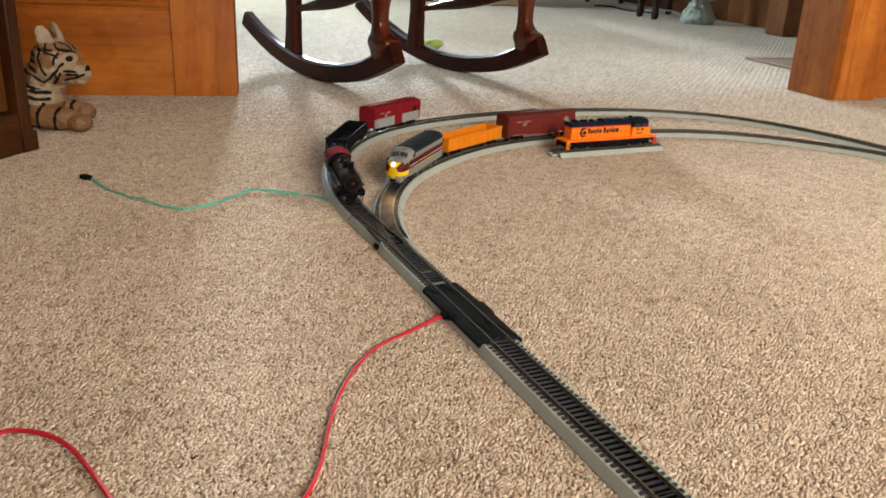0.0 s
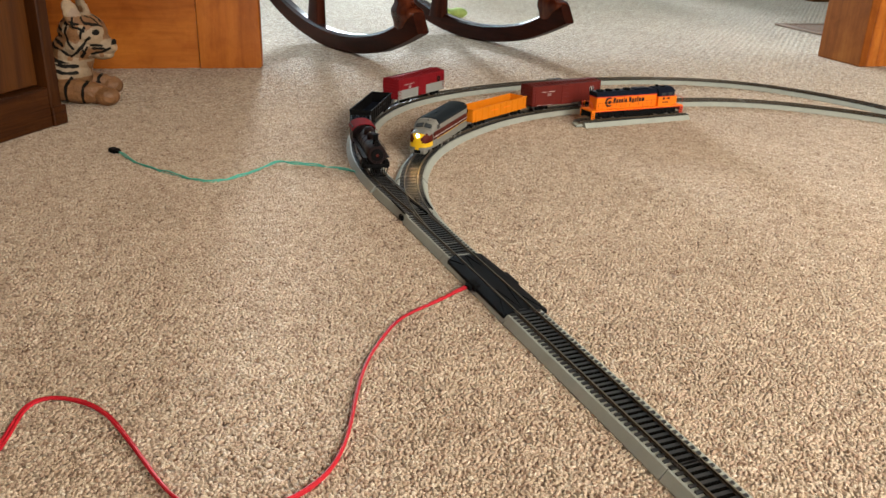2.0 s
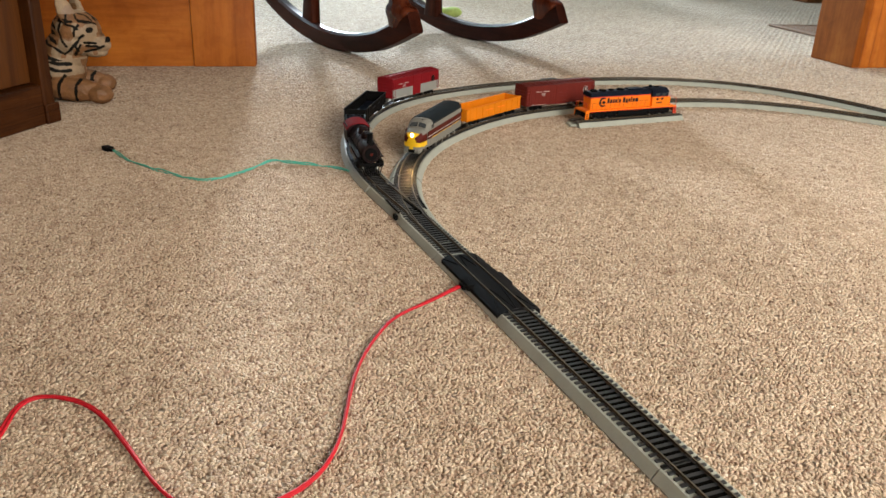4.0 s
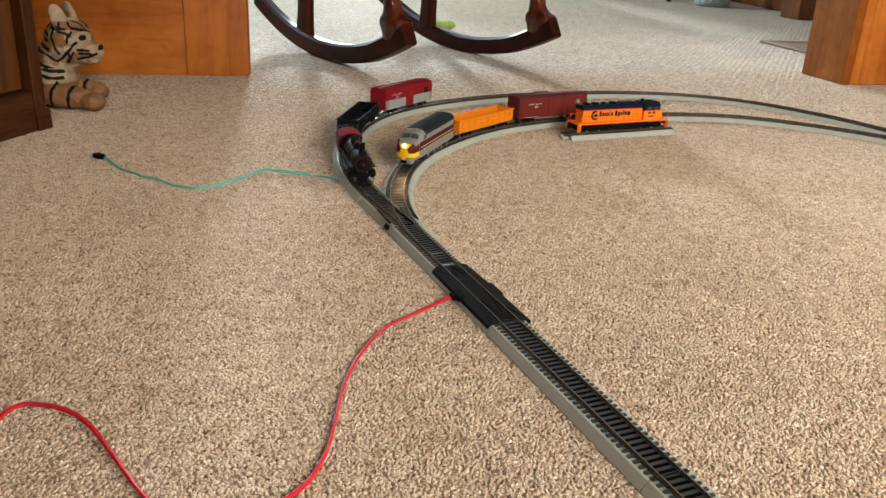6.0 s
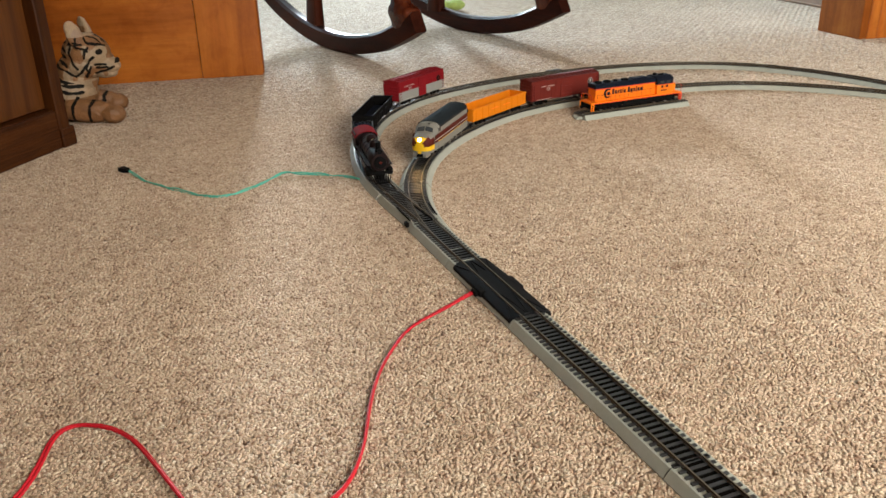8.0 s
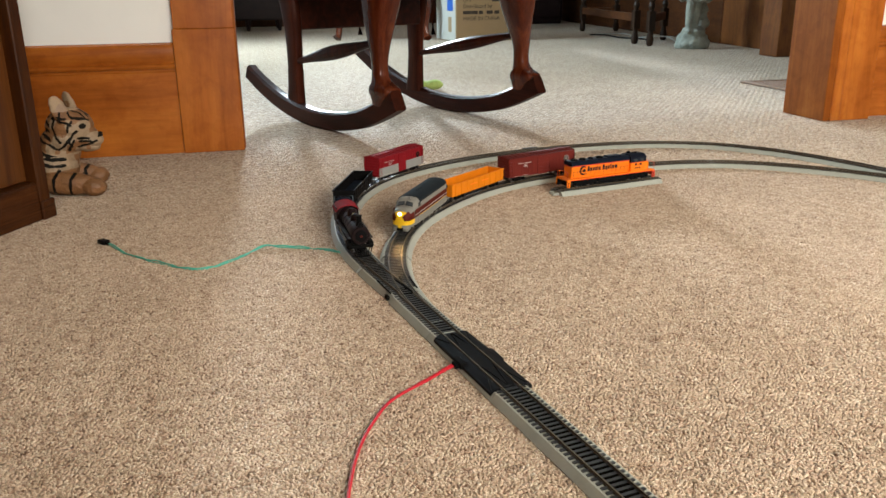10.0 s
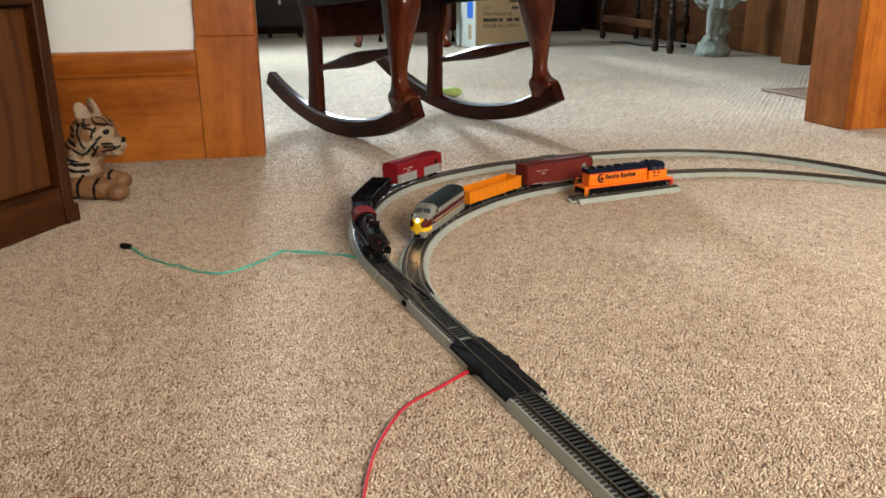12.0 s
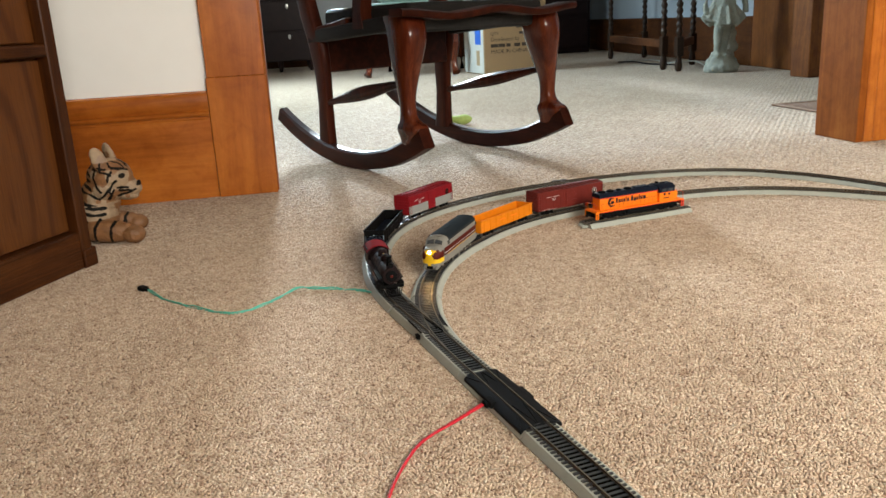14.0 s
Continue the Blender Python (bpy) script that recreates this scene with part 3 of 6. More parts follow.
for a, k, dz in ((PLATE0, 0.98, -0.0018), (PLATE0 + 0.012, 1.0, -0.0004), (PLATE0 + 0.030, 1.0, 0.0), (PLATE1 - 0.030, 1.0, 0.0), (PLATE1 - 0.012, 1.0, -0.0004), (PLATE1, 0.98, -0.0018)):
    rings.append([M @ Vector(p) for p in ((a, -w * k, z0), (a, w * k, z0), (a, w * k, z1 + dz), (a, 0, z1 + dz - 0.0002), (a, -w * k, z1 + dz))])
loft(bm, rings)
part("centre_plate", bm, RERAIL, rr, "black plastic centre plate")
for sy in (1, -1):
    bm = bmesh.new()
    o0, o1 = 0.0100, 0.0200
    if sy > 0:   # plain ramp on the plug side, over the shoulder
        ring = [(PLATE0, o0), (PLATE1, o0), (PLATE1 - 0.004, o1), (PLATE0 + 0.001, o1)]
        low, edge = 0.0036, 0.0076
    else:        # skirt with a square lug on the other side
        ring = [(PLATE0, o0), (PLATE0, o1 + 0.0030), (-0.0810, o1 + 0.0032), (-0.0785, o1 + 0.0058), (-0.0560, o1 + 0.0058), (-0.0530, o1 + 0.0030), (PLATE1, o1 + 0.0012), (PLATE1, o0)]
        low, edge = 0.0030, 0.0074
    lo = [M @ Vector((a, sy * b, 0.0072 if b == o0 else low)) for a, b in ring]
    mid_ring = [M @ Vector((a, sy * b, 0.0096 if b == o0 else edge - 0.0006)) for a, b in ring]
    hi = [M @ Vector((a, sy * (b if b == o0 else b - 0.0012), 0.0104 if b == o0 else edge + 0.0004)) for a, b in ring]
    loft(bm, [lo, mid_ring, hi])
    part("ramp_plate", bm, RERAIL, rr, "black plastic ramp plate")
    # flangeway ribs: long flat wedges that lead the wheels onto the rails
    for a0, a1, b0, b1 in ((PLATE0 + 0.006, PLATE0 + 0.046, 0.0008, 0.0062), (PLATE1 - 0.046, PLATE1 - 0.006, 0.0062, 0.0008)):
        bm = bmesh.new()
        tube(bm, [M @ Vector((a0, sy * b0, 0.0092)), M @ Vector(((a0 + a1) / 2, sy * (b0 + b1) / 2, 0.0105)), M @ Vector((a1, sy * b1, 0.0106))], [0.0004, 0.0008, 0.0008], 6)
        part("guide_rib", bm, RERAIL, rr)
    for a0, a1, b0, b1 in ((PLATE0 + 0.003, PLATE0 + 0.026, o1 - 0.0012, o0 + 0.0012), (PLATE1 - 0.026, PLATE1 - 0.004, o0 + 0.0012, o1 - 0.0016)):
        bm = bmesh.new()
        tube(bm, [M @ Vector((a0, sy * b0, 0.0084 if b0 > b1 else 0.0105)), M @ Vector((a1, sy * b1, 0.0105 if b0 > b1 else 0.0084))], 0.0006, 6)
        part("flare_rib", bm, RERAIL, rr)
for s_at in (-0.173, -0.0008, 0.0312):   # bare roadbed where two sections meet
    bm = bmesh.new()
    box(bm, -0.0016, 0.0016, -0.0078, 0.0078, 0.0078, 0.0087, 0.0003, line_pose(s_at))
    part("section_joint", bm, BED, rr, "bare grey strip where two sections meet")
bm = bmesh.new()
box(bm, -0.0085, 0.0085, 0.0, 0.0075, 0.0035, 0.0098, 0.0008, line_pose(-0.070, 0.0148))
box(bm, -0.0050, 0.0050, 0.0075, 0.011, 0.0035, 0.0085, 0.0006, line_pose(-0.070, 0.0148))
part("feeder_plug", bm, BLACK, rr, "black plastic feeder plug")

# turnout: straight leg, curved leg and their crossing rails
tn = thing("turnout_track", Matrix(), "model railway turnout on grey roadbed, two routes parting", "model track", "track sections")
leg_a = straight(0.010, 0.12) + [q for q in OUTER if q[1] > 1.1145 and q[1] < 1.232 and q[0] < 0.3]
leg_b = [q for q in INNER if q[1] < 1.262]
for path, dz in ((leg_a, 0.0), (leg_b, -0.0004)):
    bm = bmesh.new()
    sweep(bm, path, BED_PROFILE, dz)
    part("roadbed", bm, BED, tn, "grey plastic roadbed")
    bm = bmesh.new()
    sweep(bm, path, [(-0.0098, 0.0074), (-0.0098, 0.00845), (0.0098, 0.00845), (0.0098, 0.0074)], dz)
    part("tie_web", bm, WEB, tn, "black plastic web between the ties")
    for at in (-0.0087, 0.0087):
        bm = bmesh.new()
        sweep(bm, path, rail_profile(at), dz)
        two_tone(part("rail", bm, [RAIL, RAIL_SIDE], tn, "metal rail"))
    lay_ties(path if dz == 0 else [q for q in path if q[1] > 1.14], tn, True)
bm = bmesh.new()     # dark base between the two legs, where they part
pa, da, na = normals(leg_a)
pb, db, nb = normals(leg_b)
vs = []
for y in np.arange(1.048, 1.236, 0.006):
    xa = float(np.interp(y, pa[:, 1], pa[:, 0]))
    xb = float(np.interp(y, pb[:, 1], pb[:, 0]))
    if xb - xa < 0.030:
        vs.append((bm.verts.new((xa - 0.0098, y, 0.00858)), bm.verts.new((xb + 0.0098, y, 0.00858))))
for (a0, b0), (a1, b1) in zip(vs, vs[1:]):
    bm.faces.new((a0, b0, b1, a1))
bmesh.ops.solidify(bm, geom=bm.faces[:], thickness=0.0006)
part("base_plate", bm, WEB, tn, "dull black base between the parting rails")
bm = bmesh.new()     # black frog and guard rails
for k, (q0, q1) in enumerate((((0.2935, 1.112), (0.2785, 1.168)), ((0.2865, 1.128), (0.2868, 1.172)), ((0.2655, 1.118), (0.2575, 1.165)), ((0.3005, 1.13), (0.299, 1.17)))):
    tube(bm, [(*q0, 0.0100), (*q1, 0.0100)], 0.0011, 6)
part("frog", bm, BLACK, tn, "black plastic frog and guard rails")
bm = bmesh.new()
box(bm, -0.004, 0.004, 0.0, 0.004, 0.002, 0.0080, 0.0006, line_pose(0.133, 0.0185))
part("switch_lever", bm, BLACK, tn, "black throw lever")

def cut(path, s0, s1):
    i0, i1 = int(round(s0 / STEP)), int(round(s1 / STEP))
    return path[i0:i1 + 1]
def first_index(path, y):
    return next(i for i, q in enumerate(path) if q[1] > y)
ia, ib = first_index(OUTER, 1.232) * STEP, first_index(INNER, 1.262) * STEP
for path, s in ((OUTER, ia), (INNER, ib)):
    total = (len(path) - 1) * STEP
    while s < total - 0.05:
        track_section("curved_track", cut(path, s, min(s + 0.238, total)), "curved grey plastic roadbed model track on the carpet", True)
        s += 0.238
# short siding
S0, S1 = np.array((0.6465, 1.5550)), np.array((0.8675, 1.6015))
sd = (S1 - S0) / np.linalg.norm(S1 - S0)
siding = [S0 + sd * s for s in np.linspace(0, 0.2258, 36)]
st = track_section("straight_track", siding, "loose straight track section carrying a locomotive", True, True)
bm = bmesh.new()
SAZ = math.degrees(math.atan2(sd[1], sd[0]))
box(bm, -0.013, 0.0, -0.012, -0.004, 0.001, 0.005, 0.001, pose(*S0, 0, 0, 0, SAZ))
box(bm, -0.008, 0.0, 0.004, 0.012, 0.001, 0.005, 0.001, pose(*S0, 0, 0, 0, SAZ))
part("click_tab", bm, BED, st, "grey plastic joining tabs")
# dark joint box on the outer loop
bm = bmesh.new()
box(bm, -0.020, 0.020, -0.007, 0.007, 0.001, 0.0105, 0.002, pose(0.731, 1.936, 0, 0, 0, 17))
tagged(link("feeder_box", bm, BLACK), "small black plastic feeder box clipped beside the far track", "track accessory")

# ---- rolling stock ----
def stand(path, s0, s1):
    """Pose on the track between two stations, facing the lower one, wheels on the rails."""
    L = s1 - s0
    a, b = path[int(round((s0 + 0.2 * L) / STEP))], path[int(round((s1 - 0.2 * L) / STEP))]
    c, d = (a + b) / 2, a - b
    return pose(c[0], c[1], RAIL_TOP, 0, 0, math.degrees(math.atan2(d[1], d[0])))

def truck(parent, x, wheel_r=0.0058, base=0.011, axles=2, mat=None, h=0.011):
    t = None
    bm = bmesh.new()
    for sy in (-1, 1):
        box(bm, x - base - 0.004, x + base + 0.004, sy * 0.0125 - 0.0012, sy * 0.0125 + 0.0012, wheel_r - 0.0022, wheel_r + 0.0026, 0.0008)
        for k in (-1, 1):
            box(bm, x + k * base - 0.0026, x + k * base + 0.0026, sy * 0.0138 - 0.001, sy * 0.0138 + 0.001, wheel_r - 0.003, wheel_r + 0.003, 0.0006)
        box(bm, x - 0.004, x + 0.004, sy * 0.0134 - 0.001, sy * 0.0134 + 0.001, wheel_r - 0.003, wheel_r + 0.0045, 0.0006)
    box(bm, x - 0.003, x + 0.003, -0.0125, 0.0125, wheel_r - 0.001, h, 0.0005)
    t = part("truck", bm, mat or BLACK, parent, "black plastic truck")
    for k in ([-1, 1] if axles == 2 else [-1, 0, 1]):
        for sy in (-1, 1):
            bm = bmesh.new()
            wheel_on(bm, x + k * base, sy * 0.0087, wheel_r, wheel_r, 0.0025, 14)
            part("wheel", bm, STEEL, t, "metal wheel")
    return t

def coupler(parent, x, sgn):
    bm = bmesh.new()
    box(bm, min(x, x + sgn * 0.009), max(x, x + sgn * 0.009), -0.0014, 0.0014, 0.0075, 0.0105, 0.0004)
    box(bm, min(x + sgn * 0.007, x + sgn * 0.011), max(x + sgn * 0.007, x + sgn * 0.011), -0.0028, 0.0028, 0.007, 0.011, 0.0006)
    part("coupler", bm, BLACK, parent, "black knuckle coupler")

def bars(parent, name, rows, y, mat=None, label=""):
    """Lettering too small to read, as plain bars on a side; rows of x0, x1, z0, z1."""
    bm = bmesh.new()
    for x0, x1, z0, z1 in rows:
        box(bm, x0, x1, min(y, y + math.copysign(0.0002, y)), max(y, y + math.copysign(0.0002, y)), z0, z1)
    return part(name, bm, mat or LETTER, parent, label)

def boxcar(m, L, side, lower, door, roof, label, emblem):
    c = thing("boxcar", m, label, "model boxcar")
    h, W, z0, z1 = L / 2, 0.0178, 0.0105, 0.0455
    bm = bmesh.new()
    box(bm, -h, h, -W, W, z0, z1, 0.0006)
    part("body", bm, side, c)
    for k in range(-9, 10):      # side ribs
        if abs(k) < 2:
            continue
        for sy in (-1, 1):
            bm = bmesh.new()
            box(bm, k * h / 9.4 - 0.0003, k * h / 9.4 + 0.0003, sy * W - 0.0003, sy * W + 0.0003, z0 + 0.001, z1 - 0.001)
            part("side_rib", bm, side, c)
    for sx in (-1, 1):           # pressed ends
        for z in np.linspace(z0 + 0.004, z1 - 0.004, 6):
            bm = bmesh.new()
            box(bm, sx * h - 0.0006, sx * h + 0.0006, -W + 0.002, W - 0.002, z - 0.0012, z + 0.0012, 0.0004)
            part("end_rib", bm, side, c)
    if lower is not None:
        for sy in (-1, 1):
            for a, b in ((-h + 0.0002, -h * 0.17), (h * 0.17, h - 0.0002)):
                bm = bmesh.new()
                box(bm, a, b, sy * W - 0.0007, sy * W + 0.0007, z0 - 0.0005, z0 + 0.016, 0.0002)
                part("lower_panel", bm, lower, c, "pale grey lower side")
    bm = bmesh.new()
    loft(bm, [[(x, -W - 0.0008, z1), (x, -W - 0.0008, z1 + 0.0006), (x, 0, z1 + 0.0028), (x, W + 0.0008, z1 + 0.0006), (x, W + 0.0008, z1)] for x in (-h - 0.0005, h + 0.0005)])
    for k in range(-8, 9):
        for sy in (-1, 1):
            tube(bm, [(k * h / 8.2, sy * (W + 0.0004), z1 + 0.0009), (k * h / 8.2, sy * 0.003, z1 + 0.0029)], 0.0006, 5)
    part("roof", bm, roof, c)
    bm = bmesh.new()
    box(bm, -h - 0.001, h + 0.001, -0.0032, 0.0032, z1 + 0.0032, z1 + 0.0039, 0.0002)
    part("roofwalk", bm, roof, c)
    for sy in (-1, 1):
        bm = bmesh.new()
        box(bm, -h * 0.16, h * 0.16, sy * W - 0.0012, sy * W + 0.0012, z0 - 0.0005, z1 - 0.0015, 0.0003)
        for z in np.linspace(z0 + 0.006, z1 - 0.008, 4):
            box(bm, -h * 0.15, h * 0.15, sy * W - 0.0016, sy * W + 0.0016, z - 0.0004, z + 0.0004)
        part("door", bm, door, c, "sliding door")
        y = sy * (W + 0.0006)
        e = sy         # lettering sits to the left of the door
        xs = sorted((e * h * 0.78, e * h * 0.36))
        bars(c, "lettering", [(xs[0] + k * 0.0031, xs[0] + k * 0.0031 + 0.0020, 0.0348, 0.0360) for k in range(int((xs[1] - xs[0]) / 0.0031)) if k != 5] + [(xs[0] + 0.009 + k * 0.0022, xs[0] + 0.0104 + k * 0.0022, z, z + 0.0008) for k in range(4) for z in (0.0316, 0.0298, 0.0280)] + [(xs[0] + 0.006, xs[1] + 0.006, 0.0118, 0.0123)], y, LETTER, "small white lettering, too small to read")
        ec = Vector((-e * h * 0.72, y, 0.0325))
        bm = bmesh.new()
        lathe(bm, [(0.0001, 0), (0.0058, 0), (0.0058, 0.0003), (0.0001, 0.0003)], 24, Matrix.Translation(ec) @ pose(0, 0, 0, sy * -90))
        em = part("emblem", bm, BLACK, c, "round dark emblem")
        bm = bmesh.new()
        tube(bm, [ec + Vector((0.0056 * math.cos(q), sy * 0.0003, 0.0056 * math.sin(q))) for q in np.linspace(0, 2 * math.pi, 25)], 0.0004, 5)
        part("emblem_ring", bm, emblem, em)
        bm = bmesh.new()
        ball(bm, ec + Vector((0, sy * 0.0004, 0.0006)), (0.0016, 0.0003, 0.0030), seg=10)
        part("emblem_mark", bm, emblem, em)
        for x in (-h + 0.004, h - 0.004):
            bm = bmesh.new()
            for z in np.linspace(z0 + 0.003, z1 - 0.006, 6):
                box(bm, x - 0.003, x + 0.003, sy * W - 0.0012, sy * W + 0.0012, z - 0.0003, z + 0.0003)
            for e_x in (x - 0.003, x + 0.0026):
                box(bm, e_x, e_x + 0.0004, sy * W - 0.0011, sy * W + 0.0011, z0 + 0.002, z1 - 0.005)
            part("ladder", bm, side, c)
    bm = bmesh.new()
    box(bm, -h * 0.9, h * 0.9, -0.004, 0.004, 0.008, z0, 0.0005)
    part("underframe", bm, BLACK, c)
    for sx in (-1, 1):
        truck(c, sx * (h - 0.026))
        coupler(c, sx * (h - 0.002), sx)
    return c

def gondola(m, L, mat, inside, label, z1=0.031, ribs=9):
    c = thing("gondola_car", m, label, "model gondola")
    h, W, z0, t = L / 2, 0.0175, 0.0105, 0.0012
    for b in ((-h, h, W - t, W), (-h, h, -W, -W + t)):
        bm = bmesh.new()
        box(bm, *b, z0, z1, 0.0003)
        part("side_wall", bm, mat, c)
    for b in ((-h, -h + t), (h - t, h)):
        bm = bmesh.new()
        box(bm, *b, -W + t, W - t, z0, z1, 0.0003)
        part("end_wall", bm, mat, c)
    bm = bmesh.new()
    box(bm, -h + t, h - t, -W + t, W - t, z0, z0 + 0.0015)
    part("deck", bm, inside, c)
    for sy in (-1, 1):
        bm = bmesh.new()
        box(bm, -h - 0.0004, h + 0.0004, sy * W - 0.001, sy * W + 0.001, z1 - 0.002, z1 + 0.0003, 0.0003)
        part("top_rim", bm, mat, c)
        for k in range(ribs):
            x = -h + (k + 0.5) * L / ribs
            bm = bmesh.new()
            box(bm, x - 0.0009, x + 0.0009, sy * W - 0.0007, sy * W + 0.0007, z0 + 0.0004, z1 - 0.002, 0.0003)
            part("rib", bm, mat, c)
        bars(c, "lettering", [(-h * 0.35, -h * 0.1, 0.0222, 0.0236), (h * 0.1, h * 0.35, 0.0222, 0.0236)], sy * (W + 0.0009), ORANGE if mat is ORANGE_DULL else BLACK_BLUE, "faint lettering, too small to read")
    bm = bmesh.new()
    box(bm, -h * 0.9, h * 0.9, -0.004, 0.004, 0.008, z0, 0.0005)
    part("underframe", bm, BLACK, c)
    for sx in (-1, 1):
        truck(c, sx * (h - 0.026))
        coupler(c, sx * (h - 0.002), sx)
    bm = bmesh.new()
    lathe(bm, [(0.0006, 0), (0.0032, 0), (0.0032, 0.0006), (0.0006, 0.0006)], 14, Matrix.Translation((h + 0.002, 0.006, z1 - 0.003)) @ pose(0, 0, 0, 0, 90))
    part("brake_wheel", bm, BLACK, c)
    return c

def streamliner(m, L=0.168):
    c = thing("diesel_locomotive", m, "grey streamlined model diesel with yellow nose, maroon stripes and lit headlight", "model locomotive")
    h, W, z0, z1 = L / 2, 0.0178, 0.0085, 0.044
    def ringat(x, k, zt, zr):
        # half-round roofed section, narrowed by k
        w = W * k
        return [(x, -w, z0), (x, -w, zt - 0.006), (x, -w * 0.93, zt - 0.002), (x, -w * 0.7, zt + zr * 0.55), (x, -w * 0.35, zt + zr * 0.92), (x, 0, zt + zr),
                (x, w * 0.35, zt + zr * 0.92), (x, w * 0.7, zt + zr * 0.55), (x, w * 0.93, zt - 0.002), (x, w, zt - 0.006), (x, w, z0)]
    xc = h - 0.034
    bm = bmesh.new()
    loft(bm, [ringat(x, 1, z1, 0.0035) for x in (-h, -h / 2, 0, xc - 0.012)] + [ringat(xc, 1.0, z1 - 0.0005, 0.0034)])
    body = part("body", bm, GREY_PAINT, c)
    # cab front, windshield slope and bulldog nose
    bm = bmesh.new()
    loft(bm, [ringat(xc + 0.0003, 0.998, z1 - 0.0006, 0.0033), ringat(xc + 0.004, 0.97, z1 - 0.003, 0.003), ringat(xc + 0.0095, 0.95, 0.0345, 0.0025), ringat(xc + 0.013, 0.93, 0.0322, 0.0030)])
    part("cab_front", bm, GREY_PAINT, c)
    nose_st = ((xc + 0.0125, 0.932, 0.0321, 0.0030), (xc + 0.016, 0.92, 0.0318, 0.0031), (xc + 0.020, 0.90, 0.0312, 0.0032), (xc + 0.0232, 0.86, 0.0305, 0.0031), (xc + 0.026, 0.80, 0.0295, 0.0030), (xc + 0.0285, 0.72, 0.0283, 0.0029), (xc + 0.0305, 0.62, 0.0270, 0.0028), (xc + 0.0320, 0.48, 0.0250, 0.0025), (xc + 0.0328, 0.34, 0.0238, 0.0021), (xc + 0.0334, 0.16, 0.0215, 0.0012))
    rings = []
    at = np.linspace(0, len(nose_st) - 1, 34)
    nose_st = [tuple(float(np.interp(a, range(len(nose_st)), [st[k] for st in nose_st])) for k in range(4)) for a in at]
    for st in nose_st:            # extra heights so that the paint can follow the shape
        r = ringat(*st)
        lo, hi = Vector(r[0]), Vector(r[1])
        side = [lo.lerp(hi, k / 26) for k in range(27)]
        far = [Vector((p.x, -p.y, p.z)) for p in reversed(side)]
        rings.append(side + [Vector(p) for p in r[2:-2]] + far)
    loft(bm2 := bmesh.new(), rings)
    for f in bm2.faces:
        p = f.calc_center_median()
        wing = ((abs(p.y) - 0.0125) / 0.0072) ** 2 + ((p.z - 0.0243) / 0.0060) ** 2 < 1
        f.material_index = 2 if p.z < 0.0122 else 1 if wing or (p.x < xc + 0.017 and 0.0195 < p.z < 0.0307) else (2 if p.z > 0.0300 and p.x < xc + 0.027 else 0)
    part("nose", bm2, [YELLOW, MAROON, GREY_PAINT], c, "yellow rounded nose with maroon wings", 60)
    bm = bmesh.new()
    lathe(bm, [(0.0001, 0), (0.0030, 0), (0.0033, 0.003), (0.0027, 0.0038), (0.0001, 0.0038)], 18, Matrix.Translation((xc + 0.0275, 0, 0.0285)) @ pose(0, 0, 0, 0, 80))
    hl = part("headlight_ring", bm, YELLOW, c)
    bm = bmesh.new()
    ball(bm, (xc + 0.0315, 0, 0.0290), (0.0019, 0.0026, 0.0026), seg=14)
    part("headlight", bm, HEADLIGHT, hl, "glowing warm headlight")
    beam = bpy.data.lights.new("headlight_beam", "SPOT")
    beam.energy, beam.color, beam.spot_size, beam.spot_blend, beam.shadow_soft_size = 0.034, (1.0, 0.58, 0.20), radians(62), 0.8, 0.003
    bo = new("headlight_beam", beam)
    bo.matrix_world = m @ look((xc + 0.0365, 0, 0.0290), (xc + 0.095, 0, 0.008))
    bm = bmesh.new()
    lathe(bm, [(0.0001, 0), (0.0026, 0), (0.0026, 0.0006), (0.0001, 0.0006)], 4, Matrix.Translation((xc + 0.0322, 0, 0.0215)) @ pose(0, 0, 0, 0, 80))
    part("nose_badge", bm, LETTER, c, "small diamond badge")
    for sy in (-1, 1):
        bm = bmesh.new()
        q = [Vector((xc + 0.0052, sy * 0.0012, 0.0425)), Vector((xc + 0.0052, sy * 0.0118, 0.0405)), Vector((xc + 0.0106, sy * 0.0122, 0.0365)), Vector((xc + 0.0106, sy * 0.0012, 0.0385))]
        loft(bm, [[p - Vector((0.002, 0, 0.002)) for p in q], [p + Vector((0.0006, 0, 0.0006)) for p in q]])
        part("windshield", bm, GLASS_DARK, c, "dark windshield pane")
        bm = bmesh.new()
        box(bm, xc - 0.010, xc - 0.001, sy * W - 0.0005, sy * W + 0.0005, 0.0335, 0.0395, 0.0004)
        part("side_window", bm, GLASS_DARK, c, "dark cab window")
        for z_a, z_b, mt in ((0.0248, 0.0318, MAROON), (0.0204, 0.0236, MAROON), (0.0238, 0.0246, LETTER), (0.0196, 0.0202, YELLOW)):
            bm = bmesh.new()
            box(bm, -h + 0.0005, xc + 0.0125 if z_a > 0.02 else xc, sy * W - 0.0004, sy * W + 0.0006, z_a, z_b, 0.0001)
            part("side_stripe", bm, mt, c, "painted side stripe")
        for x in (-0.055, -0.03, 0.0, 0.028):
            bm = bmesh.new()
            box(bm, x - 0.0018, x + 0.0018, sy * (W - 0.0007) - 0.0007, sy * (W - 0.0007) + 0.0007, 0.002, z0 + 0.0005, 0.0002)
            part("step", bm, GREY_PAINT, c, "grey skirt step")
    bm = bmesh.new()             # dark roof shell
